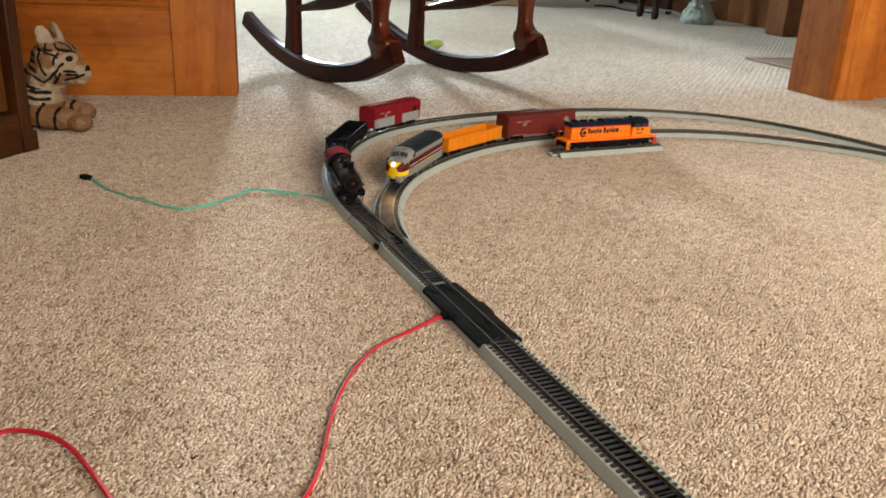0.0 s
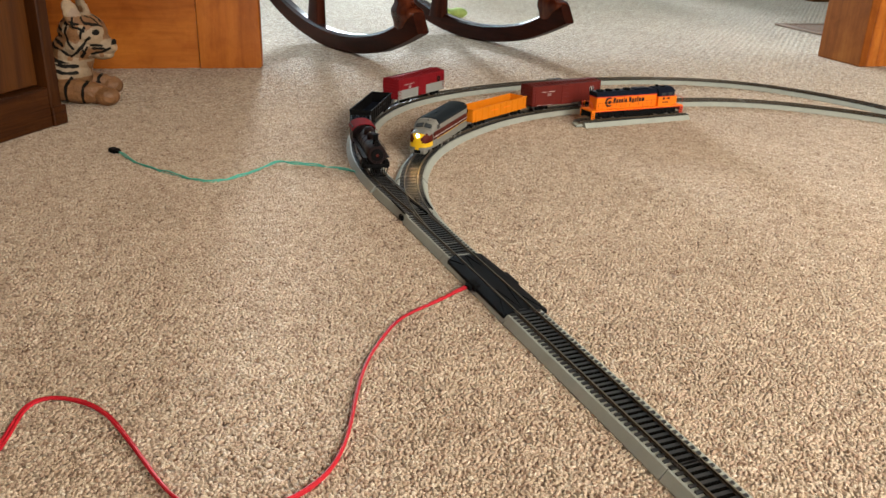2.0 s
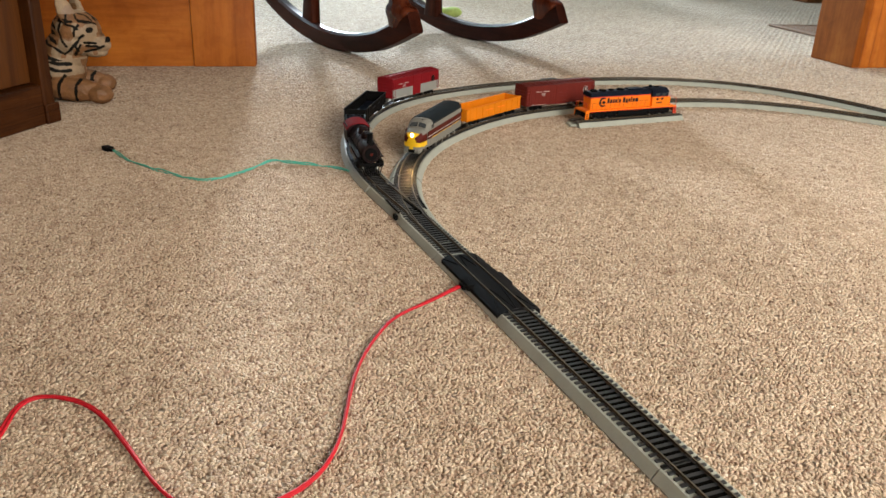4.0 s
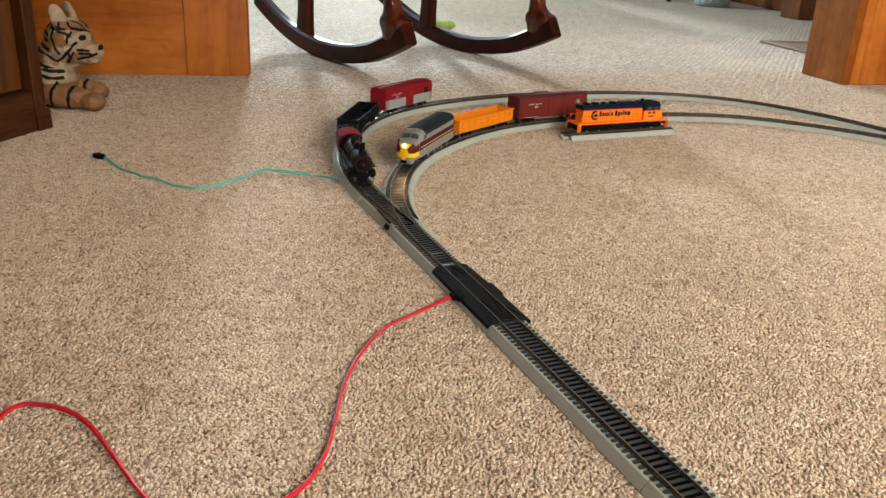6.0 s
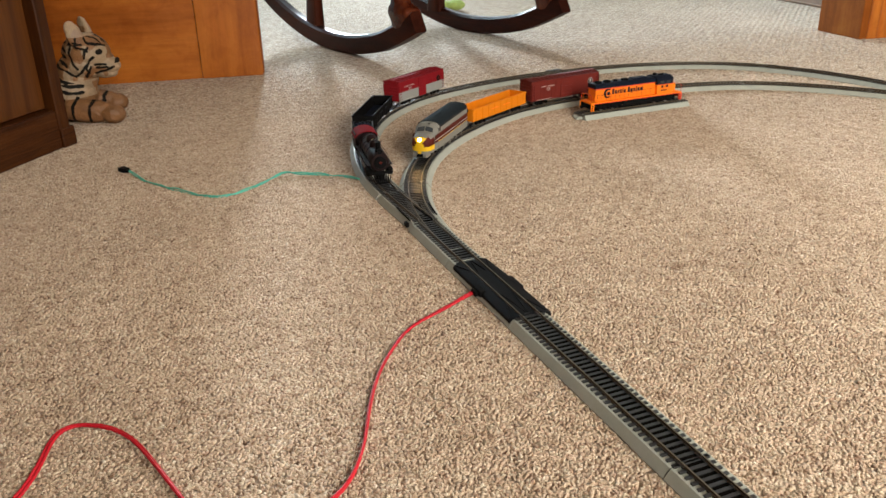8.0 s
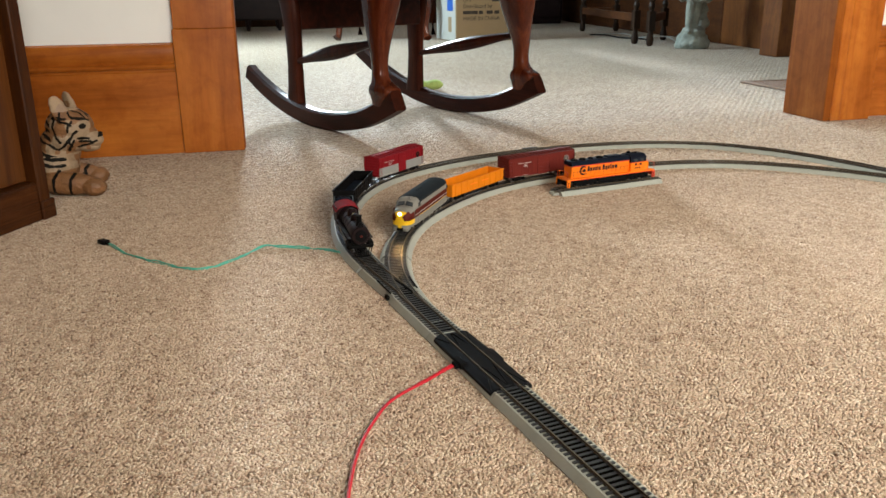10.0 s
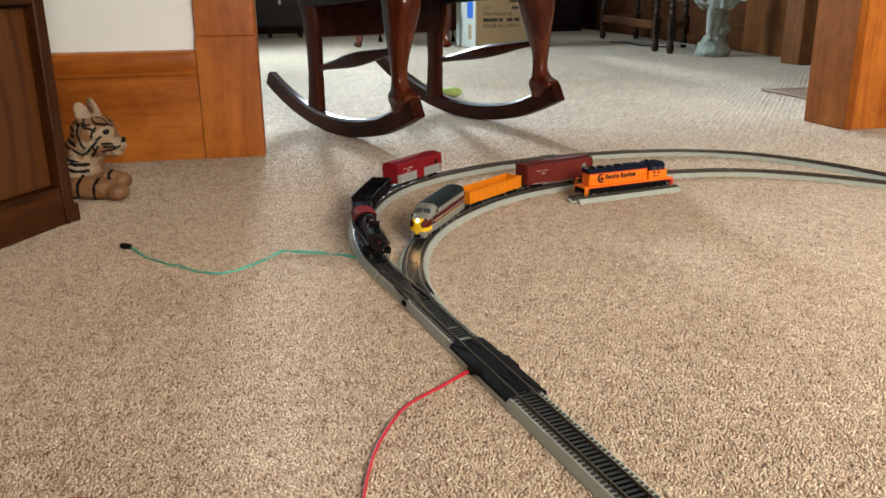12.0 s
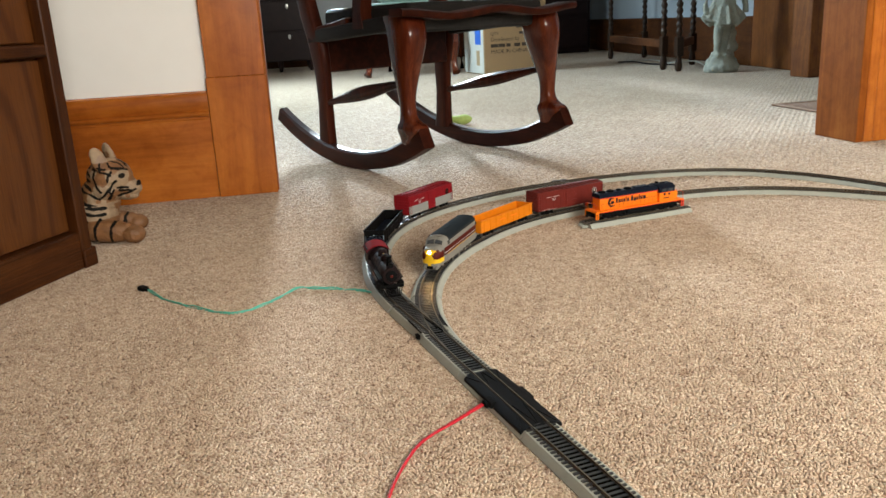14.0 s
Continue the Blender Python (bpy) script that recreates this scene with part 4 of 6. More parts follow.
    loft(bm, [[(x, -0.0178, z1 - 0.0050), (x, -0.0172, z1 - 0.0010), (x, -0.0128, z1 + 0.0027), (x, -0.006, z1 + 0.0040), (x, 0, z1 + 0.0043), (x, 0.006, z1 + 0.0040), (x, 0.0128, z1 + 0.0027), (x, 0.0172, z1 - 0.0010), (x, 0.0178, z1 - 0.0050), (x, 0, z1 - 0.007)] for x in (-h - 0.0004, xc - 0.008)])
    roof = part("roof", bm, ROOF_DARK, c, "dark slate roof")
    bm = bmesh.new()
    box(bm, -0.012, 0.010, -0.0012, 0.0012, z1 + 0.0038, z1 + 0.0048, 0.0003)
    part("roof_rib", bm, ROOF_DARK, roof)
    bm = bmesh.new()
    tube(bm, [(xc + 0.001, 0.006, z1 + 0.003), (xc + 0.006, 0.006, z1 + 0.0035)], [0.0006, 0.0014], 8)
    part("horn", bm, STEEL, roof)
    bm = bmesh.new()
    box(bm, xc + 0.018, xc + 0.0325, -0.0125, 0.0125, 0.0018, 0.0095, 0.002)
    pl = part("pilot", bm, GREY_PAINT, c, "grey pilot skirt")
    bm = bmesh.new()
    box(bm, xc + 0.030, xc + 0.0332, -0.005, 0.005, 0.0035, 0.0085, 0.0006)
    part("coupler_pocket", bm, BLACK, pl)
    bm = bmesh.new()
    box(bm, -0.02, 0.018, -0.013, 0.013, 0.003, 0.0085, 0.0015)
    part("fuel_tank", bm, BLACK, c)
    for x in (-h + 0.035, h - 0.045):
        truck(c, x, 0.0060, 0.013)
    coupler(c, -h + 0.002, -1)
    return c

def hood_unit(m, L=0.196):
    c = thing("diesel_locomotive", m, "orange model road-switcher diesel with dark blue roof and red handrails", "model locomotive")
    h = L / 2
    zd = 0.0175
    bm = bmesh.new()
    box(bm, -h, h, -0.0178, 0.0178, 0.0145, zd, 0.0005)
    part("walkway", bm, ORANGE, c)
    for sy in (-1, 1):
        bm = bmesh.new()
        box(bm, -h + 0.006, h - 0.006, sy * 0.0179 - 0.0002, sy * 0.0179 + 0.0002, 0.0148, 0.0158)
        part("sill_stripe", bm, VERMILION, c, "red stripe along the sill")
    bm = bmesh.new()
    box(bm, -h + 0.012, h - 0.012, -0.012, 0.012, 0.010, 0.0145, 0.0005)
    part("underframe", bm, BLACK, c)
    hx0, hx1 = -h + 0.012, h - 0.056      # long hood, then cab, then short nose
    bm = bmesh.new()
    box(bm, hx0, hx1, -0.0118, 0.0118, zd, 0.0395, 0.0008)
    hood = part("long_hood", bm, ORANGE, c, "orange long hood")
    bm = bmesh.new()
    box(bm, hx0 - 0.0003, hx1, -0.0122, 0.0122, 0.0378, 0.0400, 0.0002)
    part("hood_stripe", bm, VERMILION, hood, "red stripe under the roof")
    bm = bmesh.new()
    loft(bm, [[(x, -0.0128, 0.0400), (x, -0.0128, 0.0455), (x, -0.0085, 0.0478), (x, 0.0085, 0.0478), (x, 0.0128, 0.0455), (x, 0.0128, 0.0400)] for x in (hx0 - 0.0006, hx1)])
    roof = part("hood_roof", bm, BLACK_BLUE, c, "dark blue roof")
    for x, r in ((hx0 + 0.012, 0.0068), (hx0 + 0.030, 0.0068), (hx0 + 0.068, 0.0068)):
        bm = bmesh.new()
        lathe(bm, [(0.0001, 0), (r, 0), (r, 0.0022), (r * 0.85, 0.0026), (r * 0.8, 0.0012), (0.0001, 0.0016)], 20, Matrix.Translation((x, 0, 0.0478)))
        part("roof_fan", bm, BLACK, roof, "black fan housing")
    bm = bmesh.new()
    box(bm, hx0 + 0.082, hx0 + 0.112, -0.0075, 0.0075, 0.0478, 0.0500, 0.0008)
    part("dynamic_brake", bm, BLACK_BLUE, roof)
    bm = bmesh.new()
    box(bm, hx0 + 0.044, hx0 + 0.052, -0.003, 0.003, 0.0478, 0.0505, 0.0006)
    part("exhaust_stack", bm, BLACK, roof)
    # cab
    bm = bmesh.new()
    box(bm, hx1, hx1 + 0.034, -0.0172, 0.0172, zd, 0.0425, 0.0006)
    cab = part("cab", bm, ORANGE, c, "orange cab")
    bm = bmesh.new()
    loft(bm, [[(x, -0.0178, 0.0425), (x, -0.0178, 0.0440), (x, -0.010, 0.0490), (x, 0.010, 0.0490), (x, 0.0178, 0.0440), (x, 0.0178, 0.0425)] for x in (hx1 - 0.0006, hx1 + 0.0352)])
    part("cab_roof", bm, BLACK_BLUE, cab, "dark blue cab roof")
    bm = bmesh.new()
    box(bm, hx1 - 0.0004, hx1 + 0.0344, -0.0176, 0.0176, 0.0352, 0.0424, 0.0003)
    part("cab_band", bm, BLACK_BLUE, cab, "dark blue band round the cab windows")
    bm = bmesh.new()
    box(bm, hx1 - 0.0003, hx1 + 0.0343, -0.0175, 0.0175, 0.0341, 0.0351, 0.0002)
    part("cab_stripe", bm, VERMILION, cab, "red stripe under the cab band")
    for sy in (-1, 1):
        for a in (0.006, 0.0205):
            bm = bmesh.new()
            box(bm, hx1 + a, hx1 + a + 0.0085, sy * 0.0177 - 0.0005, sy * 0.0177 + 0.0005, 0.0364, 0.0414, 0.0003)
            part("cab_window", bm, GLASS_DARK, cab)
    bm = bmesh.new()
    box(bm, hx1 + 0.034, h - 0.009, -0.0110, 0.0110, zd, 0.0330, 0.0015)
    part("short_hood", bm, ORANGE, c, "orange short hood")
    bm = bmesh.new()
    box(bm, hx1 + 0.0340, hx1 + 0.0350, -0.012, 0.012, 0.0362, 0.0412, 0.0003)
    part("cab_window", bm, GLASS_DARK, cab)
    bm = bmesh.new()
    box(bm, hx1 + 0.006, hx1 + 0.012, 0.002, 0.007, 0.0488, 0.0525, 0.0008)
    tube(bm, [(hx1 + 0.010, -0.004, 0.0505), (hx1 + 0.020, -0.004, 0.0510)], [0.0007, 0.0017], 8)
    part("horn", bm, BLACK, cab)
    for sy in (-1, 1):
        y = sy * 0.0119
        e = -sy
        # hood doors, shown as thin dark joints
        rows = []
        for k in range(13):
            x = hx0 + 0.004 + k * 0.0094
            rows.append((x, x + 0.0004, 0.0185, 0.0285))
        rows.append((hx0 + 0.003, hx1 - 0.003, 0.0286, 0.0290))
        bars(hood, "door_joints", rows, y, OXIDE)
        # name on the hood side as a round mark and bars
        cx = hx0 + 0.026 if sy < 0 else hx1 - 0.026
        bm = bmesh.new()
        arc = [(cx + 0.0070 * math.cos(a), y + sy * 0.0004, 0.0302 + 0.0070 * math.sin(a)) for a in np.linspace(radians(50 if sy < 0 else -130), radians(310 if sy < 0 else 130), 20)]
        tube(bm, arc, [0.0009 + 0.0013 * math.sin(math.pi * i / 19) for i in range(20)], 6)
        ball(bm, (cx + 0.001, y + sy * 0.0003, 0.0298), (0.0040, 0.0004, 0.0030), seg=10)
        part("hood_mark", bm, BLACK_BLUE, hood, "round dark blue emblem")
        d = 1 if sy < 0 else -1
        rows = []
        x = cx + d * 0.0086
        for wd, up, dn in ((0.0036, 1, 0), (0.0034, 0, 0), (0.0030, 0, 0), (0.0030, 0, 0), (0.0012, 1, 0), (0.0034, 0, 0), (0, 0, 0), (0, 0, 0), (0.0040, 1, 0), (0.0034, 0, 1), (0.0030, 0, 0), (0.0022, 1, 0), (0.0036, 0, 0), (0.0048, 0, 0)):
            wd *= 1.24
            if wd:
                rows.append((min(x, x + d * wd), max(x, x + d * wd), 0.0278 - 0.0022 * dn, 0.0342 + 0.0026 * up))
            x += d * (wd + 0.0014)
        bars(hood, "hood_lettering", rows, y, BLACK_BLUE, "dark blue lettering, as plain bars")
        y = sy * 0.0173
        bars(cab, "cab_lettering", [(hx1 + 0.009, hx1 + 0.0135, 0.0290, 0.0330), (hx1 + 0.0155, hx1 + 0.0175, 0.0302, 0.0316), (hx1 + 0.0195, hx1 + 0.0245, 0.0290, 0.0330), (hx1 + 0.009, hx1 + 0.0125, 0.0232, 0.0255), (hx1 + 0.0135, hx1 + 0.017, 0.0232, 0.0255), (hx1 + 0.018, hx1 + 0.0215, 0.0232, 0.0255)], y, BLACK_BLUE, "small dark lettering, as plain bars")
        bm = bmesh.new()         # handrail with stanchions
        yr = sy * 0.0172
        tube(bm, [(-h + 0.004, yr, 0.0275), (hx1 - 0.001, yr, 0.0275)], 0.00035, 5)
        for k in range(9):
            x = -h + 0.006 + k * (hx1 + h - 0.01) / 8
            tube(bm, [(x, yr, zd), (x, yr, 0.0275)], 0.0003, 5)
        part("handrail", bm, ORANGE, c, "orange handrail")
        for x in (-h + 0.003, h - 0.003):
            bm = bmesh.new()
            box(bm, x - 0.0035, x + 0.0035, sy * 0.0172 - 0.0012, sy * 0.0172 + 0.0012, 0.003, 0.0155, 0.0004)
            st = part("step_well", bm, ORANGE if x < 0 else VERMILION, c, "orange step plate")
            bm = bmesh.new()
            for z in (0.0055, 0.0088, 0.012):
                box(bm, x - 0.0022, x + 0.0012, sy * 0.0172 - 0.0015, sy * 0.0172 + 0.0015, z - 0.0008, z + 0.0008)
            part("foothold", bm, BLACK, st)
    for x in (-h + 0.001, h - 0.001):
        bm = bmesh.new()
        tube(bm, [(x, -0.016, zd), (x, -0.016, 0.030), (x, -0.006, 0.031), (x, 0.006, 0.031), (x, 0.016, 0.030), (x, 0.016, zd)], 0.0005, 5)
        part("end_rail", bm, VERMILION, c, "red end railing")
        bm = bmesh.new()
        box(bm, x - 0.0008, x + 0.0008, -0.016, 0.016, 0.006, zd - 0.002, 0.0003)
        part("end_plate", bm, VERMILION if x > 0 else BLACK, c)
        coupler(c, x, 1 if x > 0 else -1)
    bm = bmesh.new()
    lathe(bm, [(0.0001, -0.024), (0.0062, -0.024), (0.0062, 0.024), (0.0001, 0.024)], 14, Matrix.Translation((0.004, 0, 0.0085)) @ pose(0, 0, 0, 0, 90) @ Matrix.Diagonal((0.75, 1.9, 1, 1)))
    part("fuel_tank", bm, BLACK, c)
    for sy in (-1, 1):
        for x in (-h + 0.040, h - 0.040):      # cast side frames with journal boxes and springs
            bm = bmesh.new()
            box(bm, x - 0.026, x + 0.026, sy * 0.0158 - 0.0011, sy * 0.0158 + 0.0011, 0.0050, 0.0125, 0.0006)
            for k in (-0.0125, 0.0125):
                box(bm, x + k - 0.0034, x + k + 0.0034, sy * 0.0168 - 0.0012, sy * 0.0168 + 0.0012, 0.0030, 0.0092, 0.0006)
            for k in (-0.021, -0.004, 0.004, 0.021):
                lathe(bm, [(0.0016, 0.0052), (0.0019, 0.0075), (0.0016, 0.0110)], 8, Matrix.Translation((x + k, sy * 0.0172, 0)))
            part("truck_frame", bm, BLACK, c, "black cast truck side frame")
        bm = bmesh.new()
        box(bm, -0.030, 0.036, sy * 0.0150 - 0.0016, sy * 0.0150 + 0.0016, 0.0046, 0.0142, 0.0012)
        part("side_tank", bm, BLACK, c, "black tank along the sill")
    for x in (-h + 0.040, h - 0.040):
        truck(c, x, 0.0060, 0.0125, 2, None, 0.0145)
    return c

def steam_engine(m):
    c = thing("steam_locomotive", m, "black model steam engine with a dull red cab roof", "model locomotive")
    bm = bmesh.new()
    lathe(bm, [(0.0001, -0.052), (0.0125, -0.052), (0.0125, 0.030), (0.0128, 0.031), (0.0128, 0.056), (0.0118, 0.058), (0.0001, 0.0585)], 24, Matrix.Translation((0.02, 0, 0.0285)) @ pose(0, 0, 0, 0, 90))
    b = part("boiler", bm, SOOT, c, "sooty black boiler")
    bm = bmesh.new()
    lathe(bm, [(0.0001, 0), (0.0085, 0), (0.0080, 0.0015), (0.0001, 0.0022)], 20, Matrix.Translation((0.0784, 0, 0.0285)) @ pose(0, 0, 0, 0, 90))
    part("smokebox_door", bm, BLACK, b)
    bm = bmesh.new()
    lathe(bm, [(0.0001, 0), (0.0020, 0), (0.0018, 0.0007), (0.0001, 0.0008)], 14, Matrix.Translation((0.0804, 0, 0.0285)) @ pose(0, 0, 0, 0, 90))
    part("number_disc", bm, MAROON, b, "dull red disc on the smokebox door")
    for nm, x, prof, mt in (("smokestack", 0.066, [(0.0045, 0), (0.0036, 0.004), (0.0036, 0.012), (0.0048, 0.014), (0.0036, 0.0142)], BLACK), ("sand_dome", 0.036, [(0.0072, 0), (0.0066, 0.003), (0.0064, 0.006), (0.004, 0.0085), (0.0001, 0.0092)], SOOT),
                            ("steam_dome", 0.010, [(0.0076, 0), (0.0068, 0.003), (0.0066, 0.007), (0.004, 0.0098), (0.0001, 0.0104)], SOOT), ("bell", 0.0215, [(0.0026, 0.002), (0.0018, 0.0035), (0.0014, 0.0055), (0.0001, 0.006)], BRASS)):
        bm = bmesh.new()
        lathe(bm, prof, 16, Matrix.Translation((x, 0, 0.0400)))
        part(nm, bm, mt, b, "small brass bell" if nm == "bell" else "")
    bm = bmesh.new()
    lathe(bm, [(0.0001, 0), (0.0032, 0), (0.0034, 0.006), (0.0001, 0.006)], 14, Matrix.Translation((0.073, 0, 0.0435)) @ pose(0, 0, 0, 0, 90))
    part("headlamp", bm, BLACK, b)
    for x in (-0.012, 0.004, 0.020, 0.036, 0.051):
        bm = bmesh.new()
        lathe(bm, [(0.0125, -0.0006), (0.0129, -0.0006), (0.0129, 0.0006), (0.0125, 0.0006)], 24, Matrix.Translation((x, 0, 0.0285)) @ pose(0, 0, 0, 0, 90))
        part("boiler_band", bm, BLACK_BLUE, b)
    bm = bmesh.new()
    for sy in (-1, 1):
        box(bm, -0.032, 0.072, sy * 0.0148 - 0.0028, sy * 0.0148 + 0.0028, 0.0225, 0.0237, 0.0003)
    part("running_board", bm, SOOT, c)
    bm = bmesh.new()
    box(bm, -0.055, 0.078, -0.006, 0.006, 0.0085, 0.0165, 0.0005)
    part("frame", bm, BLACK, c)
    bm = bmesh.new()              # cab with open rear
    t = 0.001
    for bx in ((-0.060, -0.032, 0.0155, 0.0165, 0.016, 0.0405), (-0.060, -0.032, -0.0165, -0.0155, 0.016, 0.0405), (-0.033, -0.032, -0.0155, 0.0155, 0.016, 0.0405), (-0.060, -0.032, -0.0155, 0.0155, 0.016, 0.0172)):
        box(bm, *bx, 0.0002)
    cab = part("cab", bm, SOOT, c, "black cab")
    bm = bmesh.new()
    loft(bm, [[(x, 0.0195 * math.sin(a), 0.0305 + 0.0150 * math.cos(a) + dz) for a, dz in [(radians(q), 0) for q in range(-68, 69, 17)] + [(radians(q), -0.001) for q in range(68, -69, -17)]] for x in (-0.064, -0.026)])
    part("cab_roof", bm, CRIMSON, cab, "dull red curved cab roof")
    for sy in (-1, 1):
        bm = bmesh.new()
        box(bm, -0.052, -0.042, sy * 0.0165 - 0.0003, sy * 0.0165 + 0.0003, 0.030, 0.0375, 0.0002)
        part("cab_window", bm, GLASS_DARK, cab)
        bm = bmesh.new()
        box(bm, 0.052, 0.070, sy * 0.0145 - 0.0042, sy * 0.0145 + 0.0042, 0.0075, 0.0175, 0.002)
        part("cylinder", bm, BLACK, c)
        for x in (-0.026, -0.001, 0.024):
            bm = bmesh.new()
            wheel_on(bm, x, sy * 0.0090, 0.0092, 0.0092, 0.0028, 22)
            part("driving_wheel", bm, BLACK, c)
        bm = bmesh.new()
        tube(bm, [(-0.027, sy * 0.0118, 0.0062), (0.0245, sy * 0.0118, 0.0062)], 0.0010, 6)
        tube(bm, [(-0.001, sy * 0.0132, 0.0062), (0.056, sy * 0.0135, 0.0115)], 0.0009, 6)
        part("side_rod", bm, STEEL, c, "metal side rods")
        bm = bmesh.new()
        wheel_on(bm, 0.062, sy * 0.0086, 0.0052, 0.0052, 0.0025, 14)
        part("pilot_wheel", bm, STEEL, c)
        bm = bmesh.new()
        tube(bm, [(-0.030, sy * 0.0140, 0.0325), (0.070, sy * 0.0140, 0.0325)], 0.0004, 5)
        part("handrail", bm, BLACK, c)
    bm = bmesh.new()              # slatted pilot
    box(bm, 0.074, 0.079, -0.0165, 0.0165, 0.0115, 0.0155, 0.0008)
    for k in range(-4, 5):
        tube(bm, [(0.079, k * 0.0035, 0.0125), (0.088, k * 0.0024, 0.0030)], 0.0007, 5)
    tube(bm, [(0.088, -0.0100, 0.0030), (0.088, 0.0100, 0.0030)], 0.0008, 5)
    part("pilot", bm, BLACK, c)
    coupler(c, 0.079, 1)
    return c

def tender(m):
    c = thing("tender", m, "black model tender coupled behind the steam engine", "model tender")
    bm = bmesh.new()
    box(bm, -0.030, 0.030, -0.0165, 0.0165, 0.0105, 0.0285, 0.001)
    part("tank", bm, BLACK, c)
    bm = bmesh.new()
    for b in ((-0.004, 0.030, 0.0135, 0.0150, 0.0285, 0.0345), (-0.004, 0.030, -0.0150, -0.0135, 0.0285, 0.0345), (-0.006, -0.004, -0.015, 0.015, 0.0285, 0.0345)):
        box(bm, *b, 0.0003)
    part("coal_boards", bm, BLACK, c)
    bm = bmesh.new()
    rnd = random.Random(4)
    for _ in range(70):
        ball(bm, (rnd.uniform(-0.002, 0.028), rnd.uniform(-0.012, 0.012), 0.029 + rnd.uniform(0, 0.004)), rnd.uniform(0.0013, 0.0024), seg=6)
    tagged(part("coal", bm, BLACK_BLUE, c, "heap of black coal"), kind="stuff")
    bm = bmesh.new()
    lathe(bm, [(0.004, 0), (0.004, 0.002), (0.0001, 0.0026)], 14, Matrix.Translation((-0.018, 0, 0.0285)))
    part("water_hatch", bm, BLACK_BLUE, c)
    bm = bmesh.new()
    box(bm, -0.028, 0.028, -0.004, 0.004, 0.008, 0.0105)
    part("underframe", bm, BLACK, c)
    for x in (-0.017, 0.017):
        truck(c, x, 0.0055, 0.008)
    coupler(c, -0.028, -1)
    return c

streamliner(stand(INNER, 0.321, 0.489))
gondola(stand(INNER, 0.510, 0.670), 0.160, ORANGE_DULL, ORANGE_DULL, "bright orange plastic model gondola, empty", 0.0318)
boxcar(stand(INNER, 0.688, 0.850), 0.160, OXIDE, None, OXIDE, OXIDE, "oxide red model boxcar with white lettering and round emblem", LETTER)
steam_engine(stand(OUTER, 0.150, 0.314))
tender(stand(OUTER, 0.322, 0.389))
gondola(stand(OUTER, 0.410, 0.566), 0.152, BLACK, BLACK_BLUE, "black plastic model gondola with ribbed sides, empty", 0.0300, 10)
boxcar(stand(OUTER, 0.606, 0.756), 0.148, CRIMSON, SILVER, CRIMSON, CRIMSON, "crimson model boxcar with pale grey lower sides", MAROON)
mid = (S0 + S1) / 2 - sd * 0.003
hood_unit(pose(mid[0], mid[1], RAIL_TOP, 0, 0, SAZ))

# ---- wires on the carpet ----
def flat_wire(pts, strands, r, mat, zr, twist, sink=0.0, smooth=5):
    """Parallel strands of a flat lead along a soft path."""
    P = spline(pts, 0.004, smooth)
    p, d, n = normals(P[:, :2])
    out = []
    for k in range(strands):
        bm = bmesh.new()
        off = (k - (strands - 1) / 2) * r * 1.95
        line = []
        for i in range(len(p)):
            a = math.radians(75) * math.sin(i * twist) if twist else 0
            line.append((p[i][0] + n[i][0] * off * math.cos(a), p[i][1] + n[i][1] * off * math.cos(a), P[i][2] + abs(off) * abs(math.sin(a)) + off * math.sin(a) + zr + sink * noise.noise((i * 0.21, k * 3.7, 0.5))))
        tube(bm, line, r, 8)
        out.append(bm)
    return out
red = thing("red_wire", Matrix(), "flat twin red plastic feeder wire lying on the carpet", "wire")
for bm in flat_wire([(.2925, .9195, .006), (.283, .9165, .004), (.271, .910, .001), (.248, .893, .001), (.222, .874, .001), (.207, .850, .001), (.189, .815, .001), (.179, .788, .001), (.171, .759, .001), (.165, .730, .001), (.158, .700, .001), (.145, .668, .001), (.128, .650, .001), (.110, .640, .001), (.088, .634, .001), (.064, .642, .001),
                     (.045, .664, .001), (.024, .704, .001), (.010, .731, .001), (-.008, .762, .001), (-.028, .780, .001), (-.044, .788, .001), (-.057, .790, .001), (-.064, .784, .001), (-.066, .762, .001), (-.068, .726, .001), (-.08, .69, .001), (-.10, .65, .001)], 2, 0.00125, RED_WIRE, -0.0002, 0.02, 0.0004, 24):
    part("wire_strand", bm, RED_WIRE, red)
green = thing("green_wire", Matrix(), "green twin plastic lead with black plug on the carpet", "wire")
for bm in flat_wire([(-.101, 1.448, .004), (-.085, 1.420, .001), (-.067, 1.39, .001), (-.017, 1.336, .001), (.03, 1.297, .001), (.066, 1.311, .001), (.095, 1.343, .001), (.127, 1.373, .004), (.146, 1.362, .004), (.174, 1.356, .001), (.205, 1.341, .001), (.226, 1.312, .004)], 2, 0.00105, GREEN_WIRE, -0.0004, 0.22, 0.0016):
    part("wire_strand", bm, GREEN_WIRE, green)
bm = bmesh.new()
box(bm, -0.008, 0.008, -0.0055, 0.0055, 0.0, 0.0065, 0.001, pose(-0.110, 1.457, 0, 0, 0, -50))
box(bm, 0.007, 0.014, -0.003, 0.003, 0.001, 0.005, 0.0006, pose(-0.110, 1.457, 0, 0, 0, -50))
part("plug", bm, BLACK, green, "black plastic plug")

# ---- corner cabinet ----
cab = thing("oak_cabinet", pose(-0.218, 1.645, 0, 0, 0, math.degrees(math.atan2(-0.893, -0.451))), "brown oak cabinet with framed panels standing on the carpet", "cabinet")
# local x runs along the visible side away from the corner, local y into the room
def cbox(name, mat, label, *boxes, bev=0.002, parent=None):
    bm = bmesh.new()
    for b in boxes:
        box(bm, *b, bev)
    return part(name, bm, mat, parent or cab, label)
CL, CH = 1.0, 0.95
